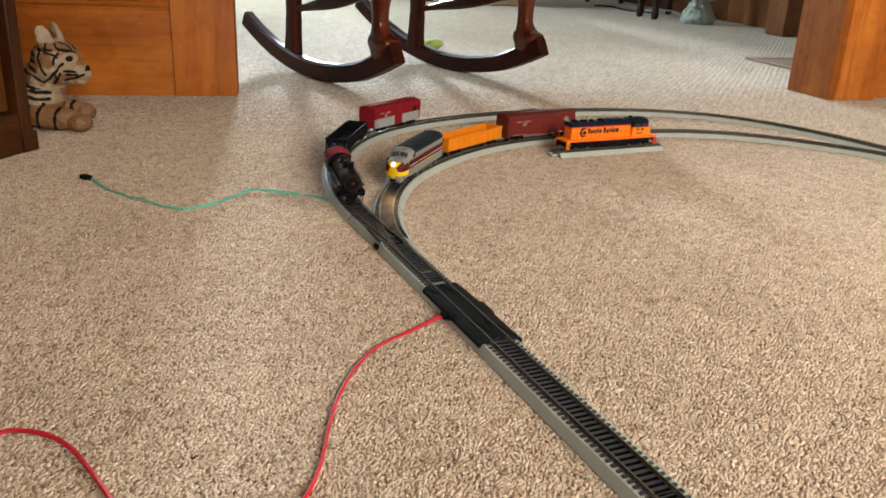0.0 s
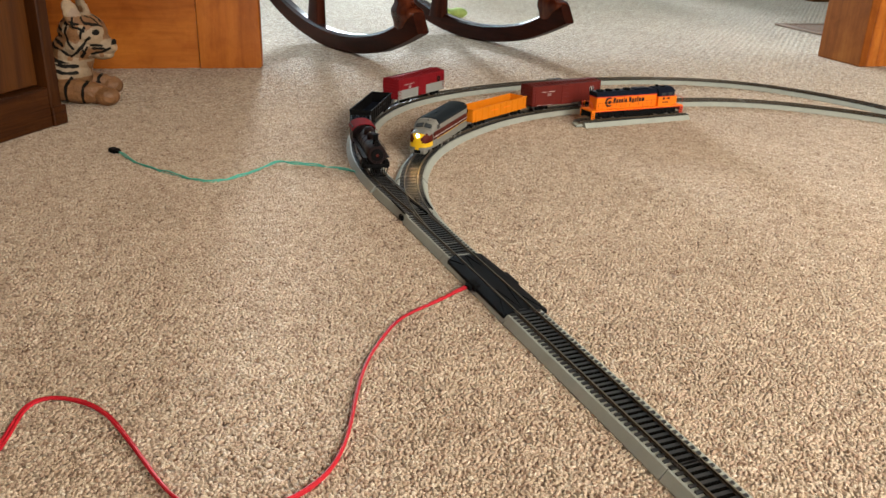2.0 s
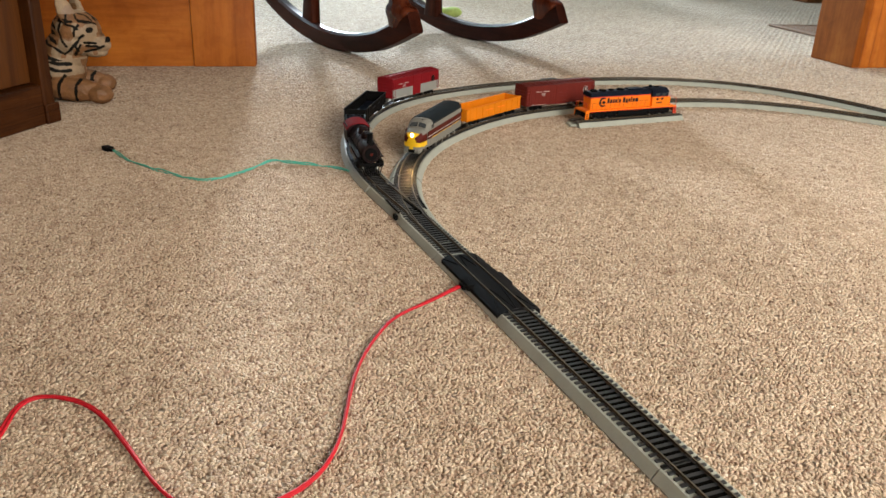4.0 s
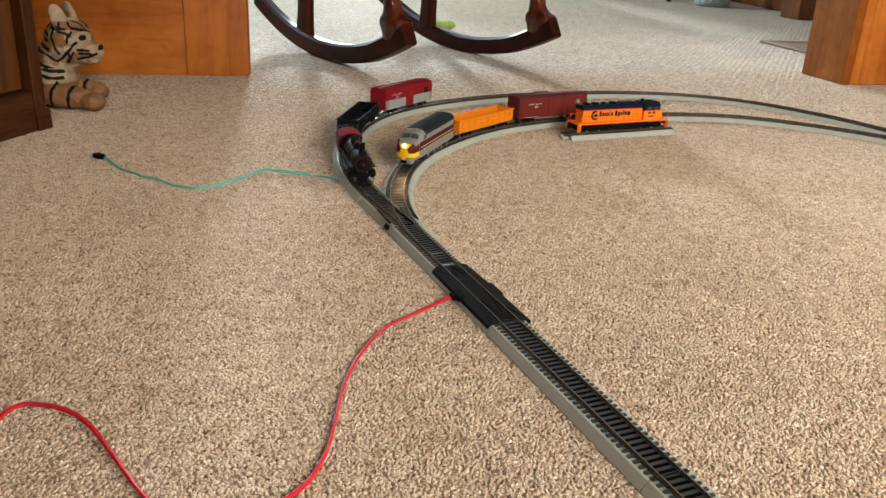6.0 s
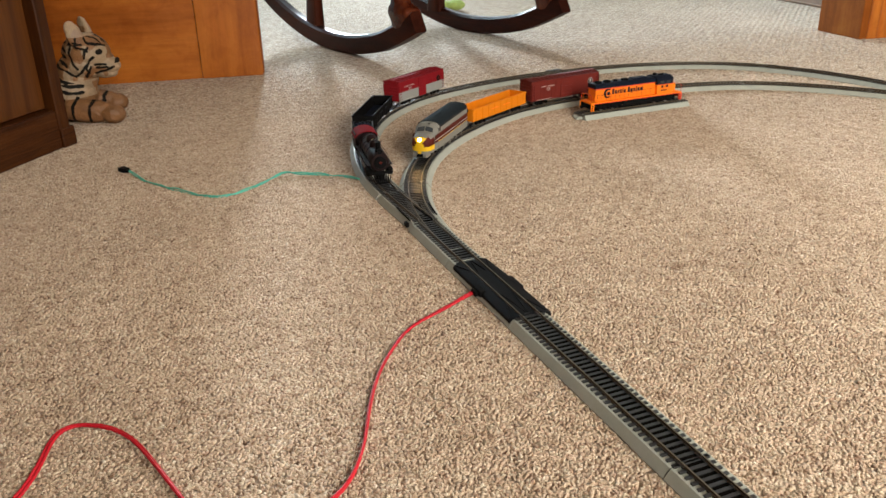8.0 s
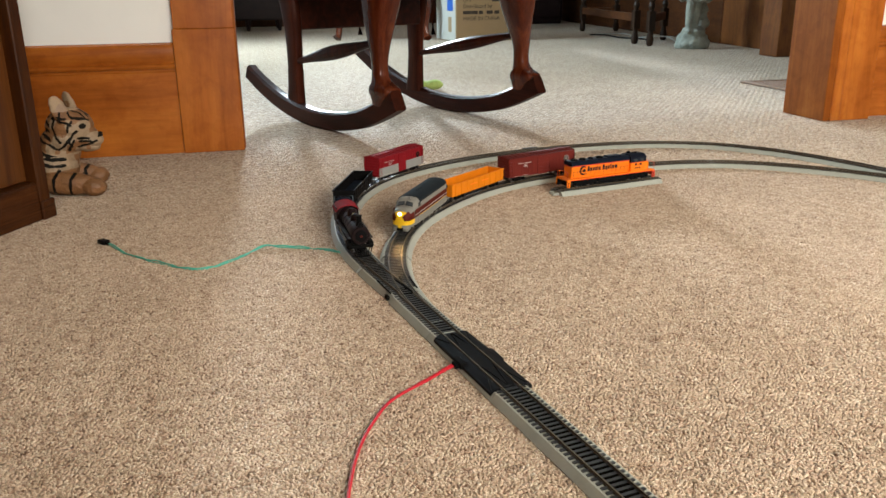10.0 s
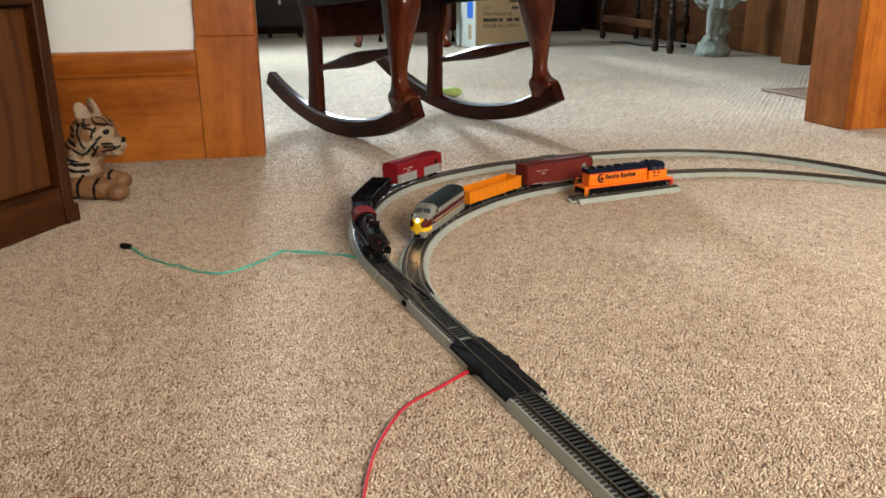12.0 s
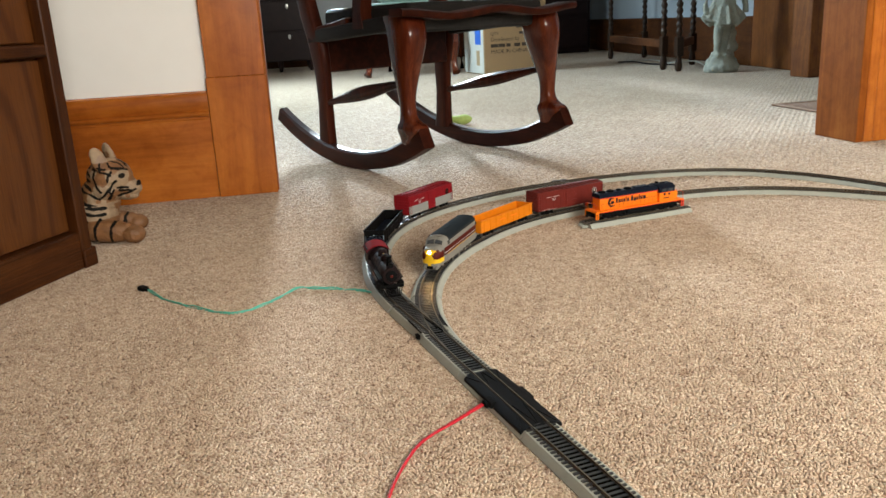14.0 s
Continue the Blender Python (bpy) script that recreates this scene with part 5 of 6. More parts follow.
cbox("carcass", OAK, "", (0.004, CL - 0.004, -0.45, -0.026, 0.0, CH))
cbox("corner_stile", OAK, "", (0.0, 0.024, -0.026, 0.002, 0.0, CH))
cbox("base_block", OAK_H, "low base block proud of the corner", (-0.007, 0.024, -0.036, 0.0045, 0.0, 0.032), bev=0.002)
cbox("stile", OAK, "", (CL - 0.03, CL, -0.026, 0.0, 0.0, CH))
cbox("bottom_rail", OAK_H, "", (0.024, CL - 0.03, -0.026, 0.0, 0.0, 0.064))
cbox("middle_rail", OAK_H, "", (0.024, CL - 0.03, -0.026, 0.002, 0.352, 0.372), bev=0.003)
cbox("top_rail", OAK_H, "", (0.024, CL - 0.03, -0.026, 0.0, CH - 0.06, CH))
cbox("panel", OAK_PANEL, "recessed oak panel with loose grain", (0.026, CL - 0.032, -0.0255, -0.016, 0.066, 0.350))
cbox("panel", OAK_PANEL, "recessed oak panel with loose grain", (0.026, CL - 0.032, -0.0255, -0.016, 0.374, CH - 0.062))
cbox("top", OAK_H, "", (-0.02, CL + 0.02, -0.47, 0.02, CH, CH + 0.022), bev=0.004)

# ---- rocking chair ----
ROCK = -68.0
chair = thing("rocking_chair", pose(0.550, 2.427, 0, 0, 0, ROCK), "dark mahogany rocking chair with cabriole front legs and black seat", "chair")
HALF = 0.230
def rocker(sy):
    R = 0.80
    bm = bmesh.new()
    rings = []
    for k in range(33):
        back = -0.56 if sy > 0 else -0.48
        a = back + k * (0.275 - back) / 32
        ang = (a + 0.085) / R
        cx, cz = a, R - R * math.cos(ang) + max(0.0, a - 0.13) * 0.08
        t = 0.046 + max(0.0, a - 0.15) * 0.02
        w = 0.016
        nx, nz = -math.sin(ang), math.cos(ang)
        y = sy * HALF
        ring = []
        for u, vv in ((-w, 0.004), (-w * 0.8, 0.0), (w * 0.8, 0.0), (w, 0.004), (w, t - 0.006), (w * 0.6, t), (-w * 0.6, t), (-w, t - 0.006)):
            ring.append((cx + nx * vv, y + u, cz + nz * vv))
        rings.append(ring)
    loft(bm, rings)
    return part("rocker", bm, MAHOGANY_GLOSS, chair, "curved dark rocker")
def section_leg(name, sy, stations, mat, label):
    """Leg lofted through stations of (x, y offset, z, half depth, half width)."""
    bm = bmesh.new()
    rings = []
    for x, dy, z, a, b in stations:
        ring = []
        for k in range(16):
            q = 2 * math.pi * k / 16
            ca, sa = math.cos(q), math.sin(q)
            pw = 0.3 if z < 0.141 else 0.5
            ring.append((x + a * math.copysign(abs(ca) ** pw, ca), sy * (HALF + dy) + b * math.copysign(abs(sa) ** pw, sa), z))
        rings.append(ring)
    loft(bm, rings)
    return part(name, bm, mat, chair, label, 50)
def dense(st, n=28):
    P = spline(st, 0.006, 5)
    return [tuple(p) for p in P]
for sy in (-1, 1):
    rocker(sy)
    section_leg("front_leg", sy, dense([(0.202, 0, 0.092, 0.020, 0.016), (0.204, 0, 0.110, 0.022, 0.018), (0.214, 0, 0.124, 0.037, 0.025), (0.217, 0, 0.136, 0.039, 0.025), (0.206, 0, 0.146, 0.024, 0.020), (0.200, 0, 0.160, 0.018, 0.017), (0.199, 0, 0.185, 0.0165, 0.016), (0.199, 0, 0.215, 0.020, 0.018), (0.198, -0.006 - 0.003 * sy, 0.265, 0.031, 0.025), (0.199, -0.012 - 0.005 * sy, 0.315, 0.042, 0.032), (0.200, -0.015 - 0.007 * sy, 0.345, 0.046, 0.034), (0.193, -0.016 - 0.006 * sy, 0.370, 0.047, 0.035), (0.184, -0.015 - 0.005 * sy, 0.392, 0.047, 0.035)]), MAHOGANY_RED, "red mahogany cabriole leg with pad foot")
    bx, by = (-0.030, -0.010) if sy > 0 else (-0.004, -0.006)
    slim = lambda z: max(0.0, min(1.0, (0.40 - z) / 0.16))     # the feet are slimmer than the seat posts
    section_leg("back_leg", sy, [(x + bx * slim(z) - 0.006 * (1 - slim(z)), dy + by * slim(z), z, a * (1 - 0.15 * slim(z)), b * (1 - 0.26 * slim(z))) for x, dy, z, a, b in dense([(-0.205, 0, 0.045, 0.036, 0.020), (-0.200, 0, 0.12, 0.030, 0.018), (-0.198, 0, 0.22, 0.036, 0.018), (-0.205, 0, 0.33, 0.040, 0.018), (-0.235, 0, 0.42, 0.034, 0.018), (-0.29, 0, 0.60, 0.028, 0.018), (-0.36, 0, 0.85, 0.024, 0.017), (-0.41, 0, 1.02, 0.022, 0.016)])], MAHOGANY, "dark back leg running up into the back")
    bm = bmesh.new()
    xs = np.linspace(-0.18 + min(0.0, bx + 0.004), 0.19, 15)
    tube(bm, [(x, sy * (HALF + by * (0.19 - x) / 0.4), 0.168 + (x + 0.18) * 0.19) for x in xs], [0.0085 + 0.0105 * math.sin(math.pi * i / 14) ** 2 for i in range(15)], 10)
    part("stretcher", bm, MAHOGANY, chair, "spindle-turned stretcher")
    bm = bmesh.new()
    box(bm, -0.215, 0.205, sy * HALF - 0.014, sy * HALF + 0.014, 0.345, 0.382, 0.004, pose(0, 0, 0, 0, -4, 0))
    part("side_rail", bm, LEATHER, chair, "dark seat side rail")
    # arm: post, rail and scrolled rest
    bm = bmesh.new()
    rings = []
    for x, z, a in ((0.030, 0.365, 0.024), (0.028, 0.40, 0.020), (0.040, 0.46, 0.019), (0.062, 0.53, 0.018), (0.070, 0.60, 0.020), (0.066, 0.625, 0.022)):
        rings.append([(x + p * a, sy * HALF + q * 0.016, z) for p, q in ((-1, -1), (1, -1), (1, 1), (-1, 1))])
    loft(bm, rings)
    part("arm_post", bm, MAHOGANY, chair, "curved arm post")
    bm = bmesh.new()
    pts = [(-0.30, sy * HALF, 0.63), (-0.18, sy * (HALF + 0.012), 0.655), (-0.05, sy * (HALF + 0.02), 0.655), (0.08, sy * (HALF + 0.012), 0.64), (0.15, sy * HALF, 0.625), (0.165, sy * HALF, 0.605)]
    tube(bm, pts, [0.017, 0.022, 0.024, 0.026, 0.024, 0.014], 12)
    part("arm_rest", bm, MAHOGANY, chair)
    bm = bmesh.new()
    box(bm, -0.21, 0.015, sy * HALF - 0.011, sy * HALF + 0.011, 0.350, 0.378, 0.003, pose(0, 0, 0.018, 0, -7, 0))
    part("seat_strip", bm, MAHOGANY, chair, "wooden strip along the seat")
bm = bmesh.new()                  # shaped front rail
rings = []
for k in range(25):
    y = -0.275 + k * 0.55 / 24
    q = y / 0.275
    bow = 0.262 + 0.020 * (1 - q * q)
    zt = 0.404 + 0.006 * math.cos(q * math.pi * 2) - 0.004
    rings.append([(bow - 0.05, y, zt - 0.018), (bow - 0.004, y, zt - 0.018), (bow, y, zt - 0.012), (bow, y, zt - 0.004), (bow - 0.006, y, zt), (bow - 0.05, y, zt)])
loft(bm, rings)
part("front_rail", bm, MAHOGANY_GLOSS, chair, "polished serpentine front rail")
bm = bmesh.new()
box(bm, 0.17, 0.206, -0.20, 0.20, 0.352, 0.384, 0.006)
part("seat_apron", bm, UNDER, chair, "grey dust cloth under the seat")
bm = bmesh.new()
box(bm, -0.19, 0.205, -HALF + 0.015, HALF - 0.015, 0.350, 0.42, 0.02, None, 3)
part("seat", bm, LEATHER, chair, "black leather seat")
bm = bmesh.new()
box(bm, -0.225, -0.190, -HALF + 0.018, HALF - 0.018, 0.250, 0.37, 0.004)
part("back_rail", bm, MAHOGANY_GLOSS, chair)
bm = bmesh.new()
box(bm, -0.03, 0.03, -HALF + 0.018, HALF - 0.018, 0, 0.50, 0.015, pose(-0.262, 0, 0.47, 0, -16, 0), 3)
part("back_cushion", bm, LEATHER, chair, "black leather back")
bm = bmesh.new()
box(bm, -0.018, 0.018, -HALF - 0.02, HALF + 0.02, 0, 0.12, 0.01, pose(-0.405, 0, 0.98, 0, -16, 0), 2)
part("crest_rail", bm, MAHOGANY, chair)

for ob in chair.children:         # the seat is deeper than it is wide
    ob.data.transform(Matrix(((1.16, -0.065, 0, -0.065 * HALF), (0, 1, 0, 0), (0, 0, 1, 0), (0, 0, 0, 1))))

# ---- tiger figurine, one plain mesh ----
def fused(name, bm, voxel, mats, chooser, label, category, m, smooth=2, rough=0.0, freq=200.0):
    """Fuses overlapping forms into one skin, then picks a material for each face by its place."""
    raw = bpy.data.meshes.new(name + "_raw")
    bmesh.ops.recalc_face_normals(bm, faces=bm.faces)
    bm.to_mesh(raw)
    bm.free()
    tmp = new(name + "_raw", raw)
    md = tmp.modifiers.new("skin", "REMESH")
    md.mode, md.voxel_size = "VOXEL", voxel
    sm = tmp.modifiers.new("soft", "SMOOTH")
    sm.iterations, sm.factor = smooth, 0.5
    me = bpy.data.meshes.new_from_object(tmp.evaluated_get(bpy.context.evaluated_depsgraph_get()))
    bpy.data.objects.remove(tmp)
    me.materials.clear()
    for one in mats:
        me.materials.append(one)
    if rough:                     # matted or weathered skin
        for v, nn in zip(me.vertices, [n.vector.copy() for n in me.vertex_normals]):
            p = v.co * freq
            v.co += nn * rough * (noise.noise((p.x * 0.6, p.y * 0.6, p.z * 0.6)) + 0.6 * noise.noise(p * 1.9))
    for f in me.polygons:
        f.use_smooth = True
        f.material_index = chooser(f.center, f.normal)
    me.name = name
    ob = new(name, me)
    ob.matrix_basis = m
    return tagged(ob, label, category)
FUR_O = plain("amber_glaze", (0.22, 0.098, 0.036), 0.55, 0, 0.3, 40, 0.25)
FUR_W = plain("cream_glaze", (0.33, 0.226, 0.136), 0.55, 0, 0.28, 40, 0.25)
FUR_B = plain("black_glaze", (0.010, 0.008, 0.006), 0.6, 0, 0.2, 60, 0, 0.1)
FUR_P = plain("pink_glaze", (0.33, 0.22, 0.15), 0.55, 0, 0.1, 60)
bm = bmesh.new()
# local x looks ahead, z up
ball(bm, (-0.12, 0, 0.050), (0.115, 0.056, 0.050), seg=24)          # trunk
ball(bm, (-0.010, 0, 0.052), (0.046, 0.048, 0.046), seg=20)         # chest
ball(bm, (0.008, 0, 0.078), (0.034, 0.036, 0.042), (0, 16, 0), 20)  # neck
HX = 0.013
ball(bm, (HX + 0.016, 0, 0.121), (0.042, 0.039, 0.036), seg=24)          # skull
ball(bm, (HX + 0.008, 0, 0.100), (0.038, 0.042, 0.028), seg=20)          # cheeks
ball(bm, (HX + 0.044, 0, 0.0985), (0.029, 0.021, 0.0165), (0, 8, 0), 18) # muzzle
ball(bm, (HX + 0.042, 0, 0.116), (0.030, 0.017, 0.0135), (0, 40, 0), 18) # bridge of the nose
ball(bm, (HX + 0.043, 0, 0.0845), (0.023, 0.017, 0.0105), (0, 4, 0), 16)   # jaw
ball(bm, (HX + 0.0675, 0, 0.1055), (0.0055, 0.0065, 0.0052), seg=12)      # nose tip
ball(bm, (HX - 0.012, 0, 0.088), (0.030, 0.040, 0.034), (0, 20, 0), 20)    # ruff
for sy in (-1, 1):
    ball(bm, (HX + 0.012, sy * 0.033, 0.155), (0.0078, 0.0150, 0.028), (sy * -16, -8, sy * 48), 16)
    ball(bm, (0.018 - 0.008 * sy, sy * 0.046, 0.024), (0.058, 0.019, 0.021), (0, 4, sy * 3), 18)
    ball(bm, (0.062 - 0.010 * sy, sy * 0.050, 0.017), (0.022, 0.021, 0.017), seg=16)
    ball(bm, (-0.17, sy * 0.050, 0.036), (0.055, 0.026, 0.036), seg=16)
def near_line(px, pz, pts, w):
    for (x0, z0), (x1, z1) in zip(pts, pts[1:]):
        dx, dz = x1 - x0, z1 - z0
        t = max(0, min(1, ((px - x0) * dx + (pz - z0) * dz) / (dx * dx + dz * dz)))
        if math.hypot(px - x0 - t * dx, pz - z0 - t * dz) < w:
            return True
    return False
EYE_RIM = (0.046, 0.125)
STROKES = [[(0.052, 0.134), (0.044, 0.138), (0.034, 0.140)], [(0.038, 0.118), (0.030, 0.112), (0.022, 0.098), (0.026, 0.090)], [(0.030, 0.134), (0.024, 0.126), (0.022, 0.116)], [(0.001, 0.142), (-0.004, 0.126), (0.000, 0.110), (0.008, 0.098)], [(-0.014, 0.096), (0.002, 0.084), (0.014, 0.092), (0.026, 0.106)], [(0.012, 0.136), (0.022, 0.132), (0.028, 0.128)], [(0.010, 0.144), (0.020, 0.140)], [(0.018, 0.082), (0.026, 0.092), (0.030, 0.100)],
           [(0.034, 0.087), (0.050, 0.090), (0.064, 0.096)], [(0.036, 0.103), (0.052, 0.101)], [(0.038, 0.097), (0.054, 0.096)], [(-0.020, 0.125), (-0.016, 0.110), (-0.012, 0.098)]]
NECK = [[(-0.030, 0.080), (0.000, 0.068), (0.022, 0.066)], [(-0.030, 0.068), (0.000, 0.056), (0.020, 0.055)], [(-0.034, 0.052), (-0.012, 0.046), (-0.018, 0.030)], [(0.012, 0.046), (0.006, 0.034), (0.004, 0.006)], [(0.046, 0.050), (0.036, 0.034), (0.032, 0.004)], [(-0.05, 0.09), (-0.045, 0.05), (-0.05, 0.01)]]
def tiger_face(c, n):
    x, y, z = c
    if z > 0.072:
        x -= HX
    ay = abs(y)
    w = 0.0016 * noise.noise((x * 90, y * 90, z * 90))
    if x > 0.0660 and z > 0.1015:
        return 2
    if z > 0.153:
        return 3 if n.x > 0.2 and n.y * y > 0 and z < 0.172 and math.hypot(ay - 0.036, (z - 0.154) * 0.6) < 0.008 else (0 if n.x < -0.35 and z < 0.165 else 1)
    if math.hypot(x - 0.046, z - 0.125) < 0.0050 and ay > 0.012:
        return 2
    if z > 0.096 and x < -0.010 + w * 3 and z < 0.152:
        return 2 if (z + x * 0.5 + w * 2) % 0.012 < 0.006 else 0
    if math.hypot(x - EYE_RIM[0], z - EYE_RIM[1]) < 0.0105 and ay > 0.010:
        return 1
    if z > 0.076 and x > -0.03 and ay > 0.008 and any(near_line(x, z, s, 0.0022 + w * 0.6) for s in STROKES):
        return 2
    if z < 0.088 and ay > 0.012 and any(near_line(x, z, s, 0.0030 + w) for s in NECK):
        return 2
    if z > 0.076:
        if z > 0.138:
            return 2 if (ay + w * 3) % 0.0125 < 0.004 else 0
        return 0 if (x < -0.012 and z > 0.10) or (z > 0.112 and ay < 0.015) or noise.noise((x * 55, y * 55, z * 55)) > (0.0 if x < 0.034 else 0.25) else 1
    if x < -0.05:
        return 2 if (x + w * 4) % 0.026 < 0.010 else 0
    return 1 if z > 0.046 and x > -0.03 and x < 0.035 else 0
fused("tiger_figurine", bm, 0.0011, [FUR_O, FUR_W, FUR_B, FUR_P], tiger_face, "painted tiger cub figurine lying with raised head beside the cabinet", "figurine", pose(-0.237, 1.835, 0, 0, 0, -6), 3, 0.0009, 260.0)

# ---- far room ----
# floor register
reg = thing("floor_register", pose(1.94, 2.98, 0), "bronze metal floor register let into the carpet", "floor vent")
for b in ((0, 0.36, -0.025, 0), (0, 0.36, -0.32, -0.295), (0, 0.025, -0.295, -0.025), (0.335, 0.36, -0.295, -0.025)):
    bm = bmesh.new()
    box(bm, *b, 0.0, 0.008, 0.002)
    part("frame", bm, VENT, reg)
bm = bmesh.new()
box(bm, 0.025, 0.335, -0.295, -0.025, 0.0, 0.002)
part("backing", bm, BLACK, reg)
for k in range(14):
    bm = bmesh.new()
    box(bm, 0.028 + k * 0.0225, 0.040 + k * 0.0225, -0.295, -0.025, 0.002, 0.0065, 0.001)
    part("slat", bm, VENT, reg)

# chew toy
bm = bmesh.new()
ball(bm, (-0.030, 0, 0.019), (0.034, 0.024, 0.019), seg=20)
ball(bm, (0.028, 0.002, 0.019), (0.034, 0.025, 0.018), (0, 0, 20), 20)
ball(bm, (0.0, 0.004, 0.017), (0.036, 0.020, 0.016), seg=16)
fused("plush_toy", bm, 0.003, [LIME], lambda c, n: 0, "small lime green plush toy lying on the carpet", "toy", pose(0.756, 3.145, -0.001, 0, 0, -14), 2, 0.0012, 220.0)

# cardboard box
def text_on(parent, words, m, size, mat):
    cu = bpy.data.curves.new("print", "FONT")
    cu.body, cu.size, cu.extrude, cu.align_x = words, size, 0.0004, "LEFT"
    tmp = new("print", cu)
    me = bpy.data.meshes.new_from_object(tmp.evaluated_get(bpy.context.evaluated_depsgraph_get()))
    bpy.data.objects.remove(tmp)
    me.materials.clear()
    me.materials.append(mat)
    o = new("print", me)
    o.parent, o.matrix_basis = parent, m
    return o
carton = thing("cardboard_box", pose(1.515, 5.66, 0, 0, 0, 6), "brown cardboard shipping carton with printed text and white side", "box")
bm = bmesh.new()
box(bm, 0, 0.46, 0, 0.40, 0, 0.56, 0.004)
part("carton_body", bm, CARDBOARD, carton)
bm = bmesh.new()
box(bm, -0.003, -0.0005, 0.006, 0.394, 0.006, 0.554)
part("white_side", bm, CARTON_SIDE, carton, "white printed side")
bm = bmesh.new()
box(bm, -0.005, -0.003, 0.05, 0.16, 0.20, 0.50)
part("blue_label", bm, BLUE_PRINT, carton, "blue label")
bm = bmesh.new()
box(bm, -0.005, -0.003, 0.08, 0.14, 0.06, 0.16)
part("tan_label", bm, CARDBOARD, carton)
bm = bmesh.new()
box(bm, 0.22, 0.28, -0.003, -0.0005, 0.47, 0.53)
part("red_label", bm, RED_PRINT, carton, "red printed square")
address = [(0.05 + k * 0.057, 0.05 + k * 0.057 + wd, 0.178, 0.200) for k, wd in enumerate((0.055, 0.048, 0.030, 0.044, 0.036))]
for x0, x1, z0, z1 in [(0.05, 0.32, 0.372, 0.390), (0.05, 0.20, 0.332, 0.350), (0.24, 0.38, 0.300, 0.318), (0.26, 0.33, 0.258, 0.276)] + address:
    bm = bmesh.new()
    box(bm, x0, x1, -0.0022, -0.0005, z0, z1)
    part("print_bar", bm, INK, carton, "dark printed line, too small to read")
text_on(carton, "Distributed by", pose(0.05, -0.0012, 0.218, 90, 0, 0), 0.036, INK)
text_on(carton, "MADE IN CHINA", pose(0.05, -0.0012, 0.138, 90, 0, 0), 0.036, INK)
text_on(carton, "QTY", pose(0.05, -0.0012, 0.258, 90, 0, 0), 0.030, INK)

# dresser with pewter knobs
dresser = thing("dresser", pose(-0.55, 7.72, 0), "dark espresso dresser with small pewter knobs", "dresser")
bm = bmesh.new()
box(bm, 0, 1.02, 0.0, 0.45, 0.09, 0.88, 0.004)
part("carcass", bm, ESPRESSO, dresser)
for r in range(3):
    for q in range(2):
        x0, z0 = 0.02 + q * 0.50, 0.10 + r * 0.258
        bm = bmesh.new()
        box(bm, x0, x0 + 0.48, -0.014, -0.001, z0, z0 + 0.245, 0.004)
        d = part("drawer", bm, ESPRESSO, dresser)
        for kx in (0.18,) if q == 0 else (0.30,):
            bm = bmesh.new()
            ball(bm, (x0 + kx, -0.020, z0 + 0.216), (0.010, 0.007, 0.008), seg=12)
            loft(bm, [[(x0 + kx + w * q, -0.024 + d, z) for q, d in ((-1, 0), (0, -0.004), (1, 0), (0, 0.004))] for w, z in ((0.012, z0 + 0.214), (0.014, z0 + 0.204), (0.009, z0 + 0.190), (0.002, z0 + 0.180))])
            part("knob", bm, KNOB, d, "pewter knob")
for x in (0.03, 0.72, 0.99):
    for y in (0.03, 0.42):
        bm = bmesh.new()
        lathe(bm, [(0.014, 0), (0.022, 0.05), (0.026, 0.09)], 12, Matrix.Translation((x, y, 0)))
        part("foot", bm, ESPRESSO, dresser)
bm = bmesh.new()
box(bm, -0.02, 1.04, -0.02, 0.46, 0.88, 0.905, 0.005)
part("top", bm, ESPRESSO, dresser)

# dark bureau by the end wall
bur = thing("bureau", pose(2.36, 7.9, 0), "dark red-brown wooden bureau against the end wall", "bureau")
bm = bmesh.new()
box(bm, 0, 0.80, 0, 0.45, 0.03, 0.95, 0.005)
part("carcass", bm, ESPRESSO, bur)
for z in (0.06, 0.36, 0.66):
    bm = bmesh.new()
    box(bm, 0.03, 0.77, -0.014, -0.001, z, z + 0.27, 0.005)
    part("drawer", bm, ESPRESSO, bur)
bm = bmesh.new()
box(bm, 0.01, 0.79, 0.01, 0.44, 0, 0.03)
part("plinth", bm, ESPRESSO, bur)

# armchair with cabriole legs, beyond the rocking chair
arm = thing("armchair", pose(1.178, 6.345, 0, 0, 0, -108.7) @ Matrix.Scale(1.117, 4), "upholstered sage armchair with brown cabriole legs", "armchair")
bm = bmesh.new()
box(bm, -0.30, 0.30, -0.30, 0.30, 0.26, 0.46, 0.04, None, 3)
part("seat", bm, PLUSH_GREEN, arm, "sage green padded seat")
bm = bmesh.new()
box(bm, -0.36, -0.22, -0.30, 0.30, 0.40, 0.70, 0.05, None, 3)
part("back", bm, PLUSH_GREEN, arm)
for sy in (-1, 1):
    bm = bmesh.new()
    P = [(0.27, sy * 0.27, 0.27, 0.035), (0.29, sy * 0.285, 0.20, 0.032), (0.275, sy * 0.275, 0.10, 0.020), (0.285, sy * 0.28, 0.035, 0.020), (0.30, sy * 0.29, 0.012, 0.028)]
    tube(bm, [p[:3] for p in P], [p[3] for p in P], 10)
    part("front_leg", bm, MAHOGANY_RED, arm, "brown cabriole leg")
    bm = bmesh.new()
    tube(bm, [(-0.27, sy * 0.26, 0.27), (-0.29, sy * 0.26, 0.12), (-0.33, sy * 0.26, 0.0)], [0.026, 0.020, 0.018], 10)
    part("back_leg", bm, MAHOGANY_RED, arm)

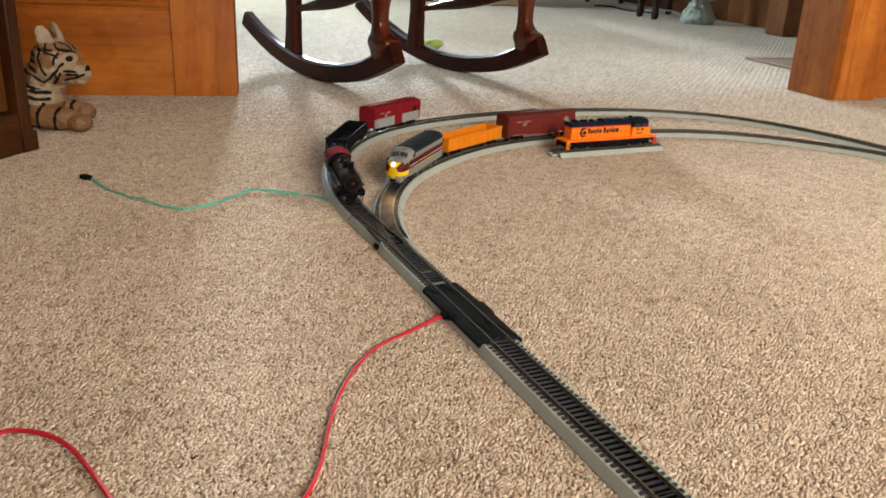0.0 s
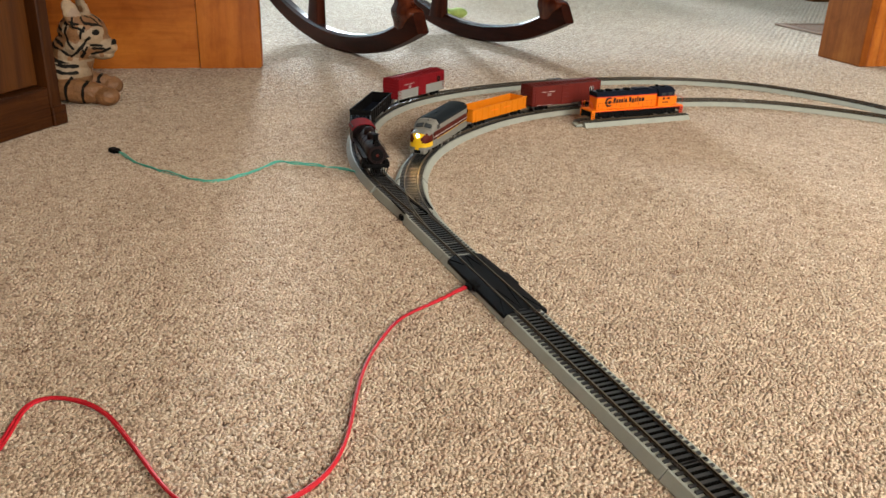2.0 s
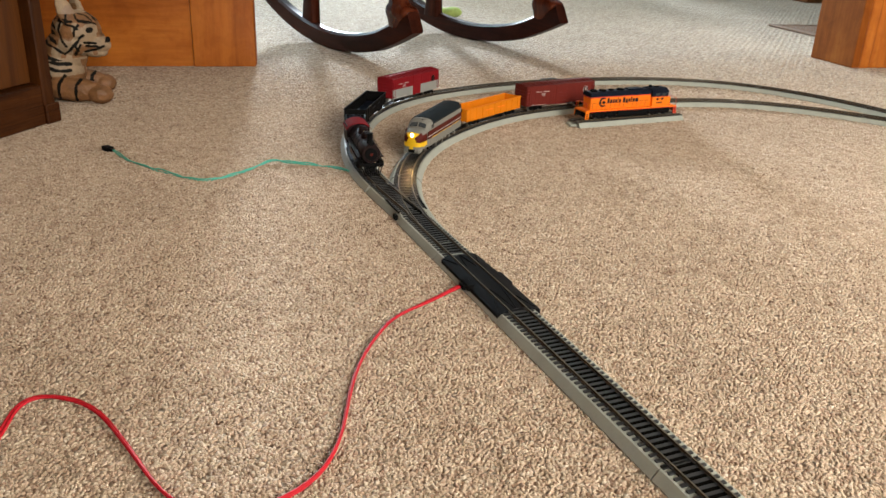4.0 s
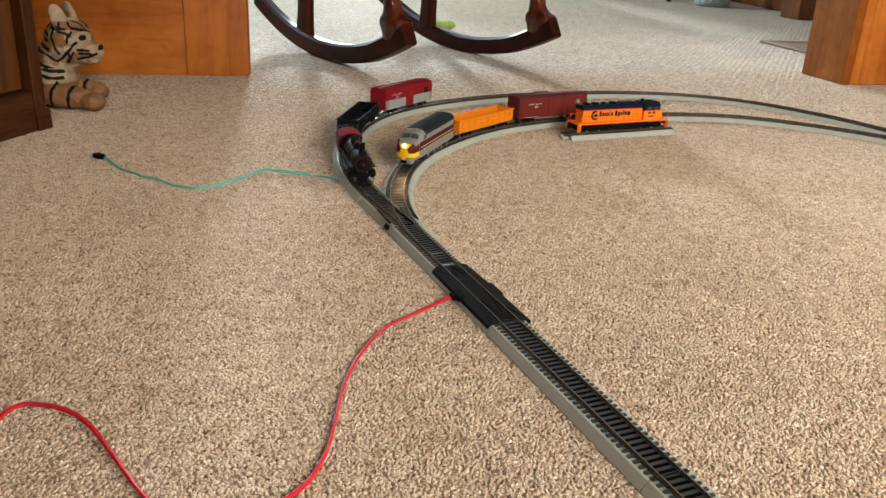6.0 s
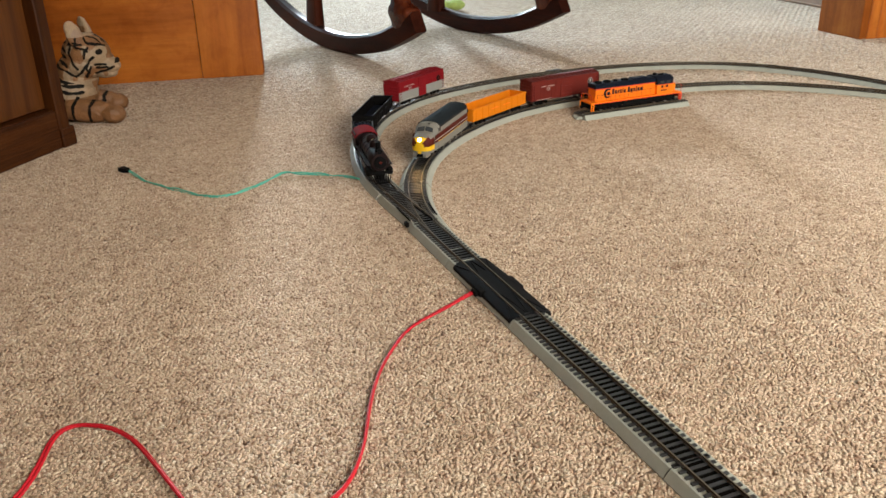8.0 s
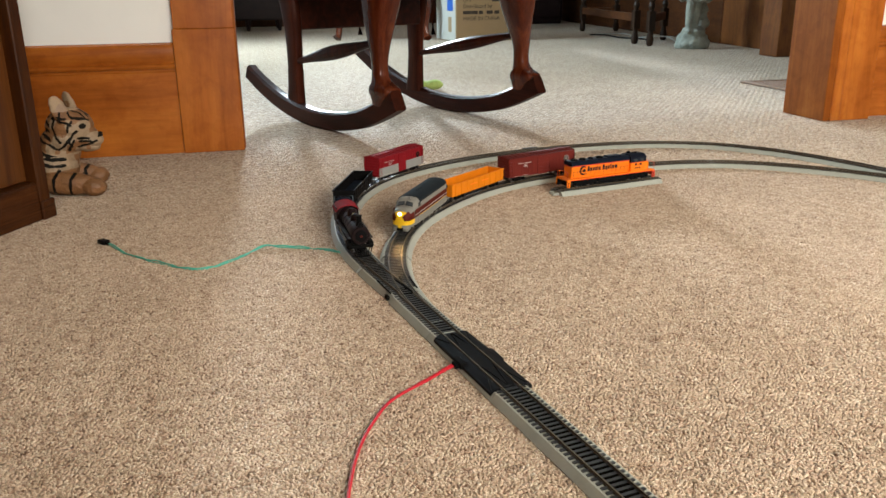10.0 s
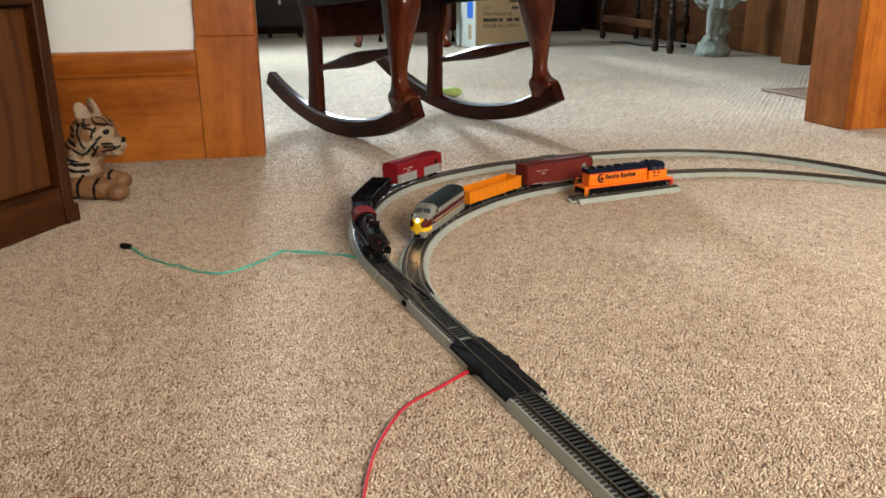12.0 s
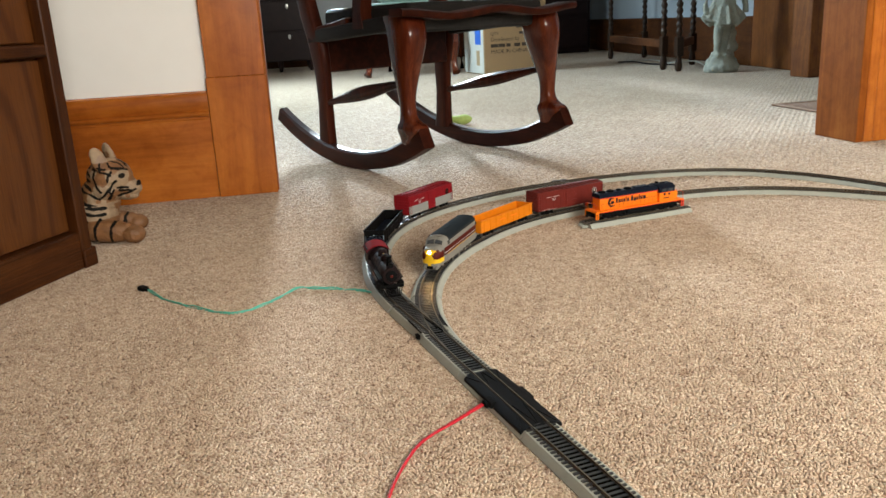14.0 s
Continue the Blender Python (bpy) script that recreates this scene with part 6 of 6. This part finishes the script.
# turned-leg table
tab = thing("side_table", pose(2.53, 4.95, 0, 0, 0, 0), "old dark oak table with bobbin-turned legs and stretchers", "table")
def bobbin(x, y, nm="leg"):
    bm = bmesh.new()
    prof = [(0.014, 0.0), (0.021, 0.012), (0.023, 0.04), (0.016, 0.075), (0.016, 0.09)]
    lathe(bm, prof, 14, Matrix.Translation((x, y, 0)))
    box(bm, x - 0.021, x + 0.021, y - 0.021, y + 0.021, 0.09, 0.205, 0.002)
    pr = [(0.014, 0.205)]
    z = 0.215
    for k in range(9):
        pr += [(0.013, z), (0.020, z + 0.014), (0.0205, z + 0.024), (0.013, z + 0.038)]
        z += 0.040
    lathe(bm, pr + [(0.016, z + 0.005)], 14, Matrix.Translation((x, y, 0)))
    box(bm, x - 0.021, x + 0.021, y - 0.021, y + 0.021, z + 0.005, 0.70, 0.002)
    return part(nm, bm, DARKWOOD, tab, "bobbin-turned dark oak leg")
LEGS = ((-0.006, 0.10), (0.265, 1.58), (-0.005, -0.10), (0.33, 0.36), (0.51, 1.48))
for x, y in LEGS:
    bobbin(x, y)
def rail_between(a, b, z0, z1, nm="stretcher"):
    bm = bmesh.new()
    d = Vector((b[0] - a[0], b[1] - a[1], 0))
    box(bm, 0.021, d.length - 0.021, -0.012, 0.012, z0, z1, 0.002, pose(a[0], a[1], 0, 0, 0, math.degrees(math.atan2(d.y, d.x))))
    part(nm, bm, WALNUT if nm == "stretcher" else DARKWOOD, tab)
rail_between(LEGS[0], LEGS[1], 0.135, 0.185)
rail_between(LEGS[4], LEGS[1], 0.135, 0.185)
rail_between(LEGS[2], LEGS[3], 0.135, 0.185)
rail_between(LEGS[0], LEGS[1], 0.60, 0.70, "apron")
rail_between(LEGS[2], LEGS[4], 0.60, 0.70, "apron")
bm = bmesh.new()
loft(bm, [[(-0.09, -0.16, z), (0.14, -0.18, z), (0.58, 1.44, z), (0.20, 1.66, z)] for z in (0.70, 0.725)])
part("tabletop", bm, DARKWOOD, tab)
cable = thing("power_cable", Matrix(), "loose dark and pale cables lying on the carpet under the table", "cable")
bm = bmesh.new()
tube(bm, spline([(2.62, 5.98, 0.006), (2.72, 5.9, 0.006), (2.68, 5.6, 0.006), (2.75, 5.35, 0.006), (2.70, 5.15, 0.006)], 0.03, 4).tolist(), 0.005, 6)
part("wire_strand", bm, BLACK, cable)
bm = bmesh.new()
tube(bm, spline([(2.70, 6.05, 0.006), (2.80, 5.75, 0.02), (2.74, 5.45, 0.012), (2.84, 5.25, 0.03), (2.80, 5.02, 0.006)], 0.03, 4).tolist(), 0.004, 6)
part("wire_strand", bm, CARTON_SIDE, cable, "pale grey cable")

# garden statue, one plain mesh
bm = bmesh.new()
rnd = random.Random(2)
lathe(bm, [(0.094, 0.0), (0.100, 0.02), (0.082, 0.06), (0.060, 0.10), (0.036, 0.125)], 14)
for k in range(22):
    a, u = rnd.uniform(0, 2 * math.pi), rnd.uniform(0, 1)
    ball(bm, ((0.090 - 0.045 * u) * math.cos(a), (0.084 - 0.045 * u) * math.sin(a), 0.016 + 0.085 * u), (0.024, 0.022, 0.020), (rnd.uniform(0, 90), 0, rnd.uniform(0, 90)), 8)
for k in range(7):
    ball(bm, (0.052 + rnd.uniform(-0.014, 0.014), 0.022, 0.03 + 0.037 * k), (0.040, 0.036, 0.036), (0, rnd.uniform(-30, 30), 0), 10)   # stump
for sx in (-1, 1):
    tube(bm, [(sx * 0.019 - 0.020, -0.03, 0.095), (sx * 0.019 - 0.018, -0.025, 0.15), (sx * 0.021 - 0.012, -0.018, 0.20), (sx * 0.022, -0.01, 0.30)], [0.019, 0.021, 0.025, 0.030], 12)
    ball(bm, (sx * 0.022 - 0.022, -0.05, 0.100), (0.016, 0.030, 0.013), seg=10)
old = set(bm.verts)
lathe(bm, [(0.095, 0.256), (0.114, 0.264), (0.100, 0.30), (0.072, 0.36), (0.058, 0.43), (0.060, 0.50), (0.045, 0.56), (0.022, 0.575), (0.020, 0.60)], 22, pose(0, 0, 0, 0, 0, 0))
for k in range(12):
    a = 2 * math.pi * k / 12
    tube(bm, [(0.110 * math.cos(a), 0.110 * math.sin(a), 0.262 - 0.012 * (k % 3)), (0.072 * math.cos(a), 0.072 * math.sin(a), 0.37)], [0.017, 0.006], 8)
for v in set(bm.verts) - old:      # the hem swags down in front and is gathered at the sides
    if v.co.z < 0.36:
        v.co.z += (0.36 - v.co.z) * 0.55 * min(1.0, abs(v.co.x) / 0.11) ** 2
for sx in (-1, 1):
    tube(bm, [(sx * 0.055, 0, 0.54), (sx * 0.095, -0.01, 0.46), (sx * 0.115, -0.03, 0.37), (sx * 0.112, -0.04, 0.33)], [0.020, 0.019, 0.016, 0.015], 10)
ball(bm, (0, 0, 0.655), (0.052, 0.055, 0.062), seg=16)
fused("garden_statue", bm, 0.0045, [STONE], lambda c, n: 0, "weathered grey stone garden statue on a rocky base", "statue", pose(2.665, 4.60, 0, 0, 0, -10), 2, 0.0045, 55.0)
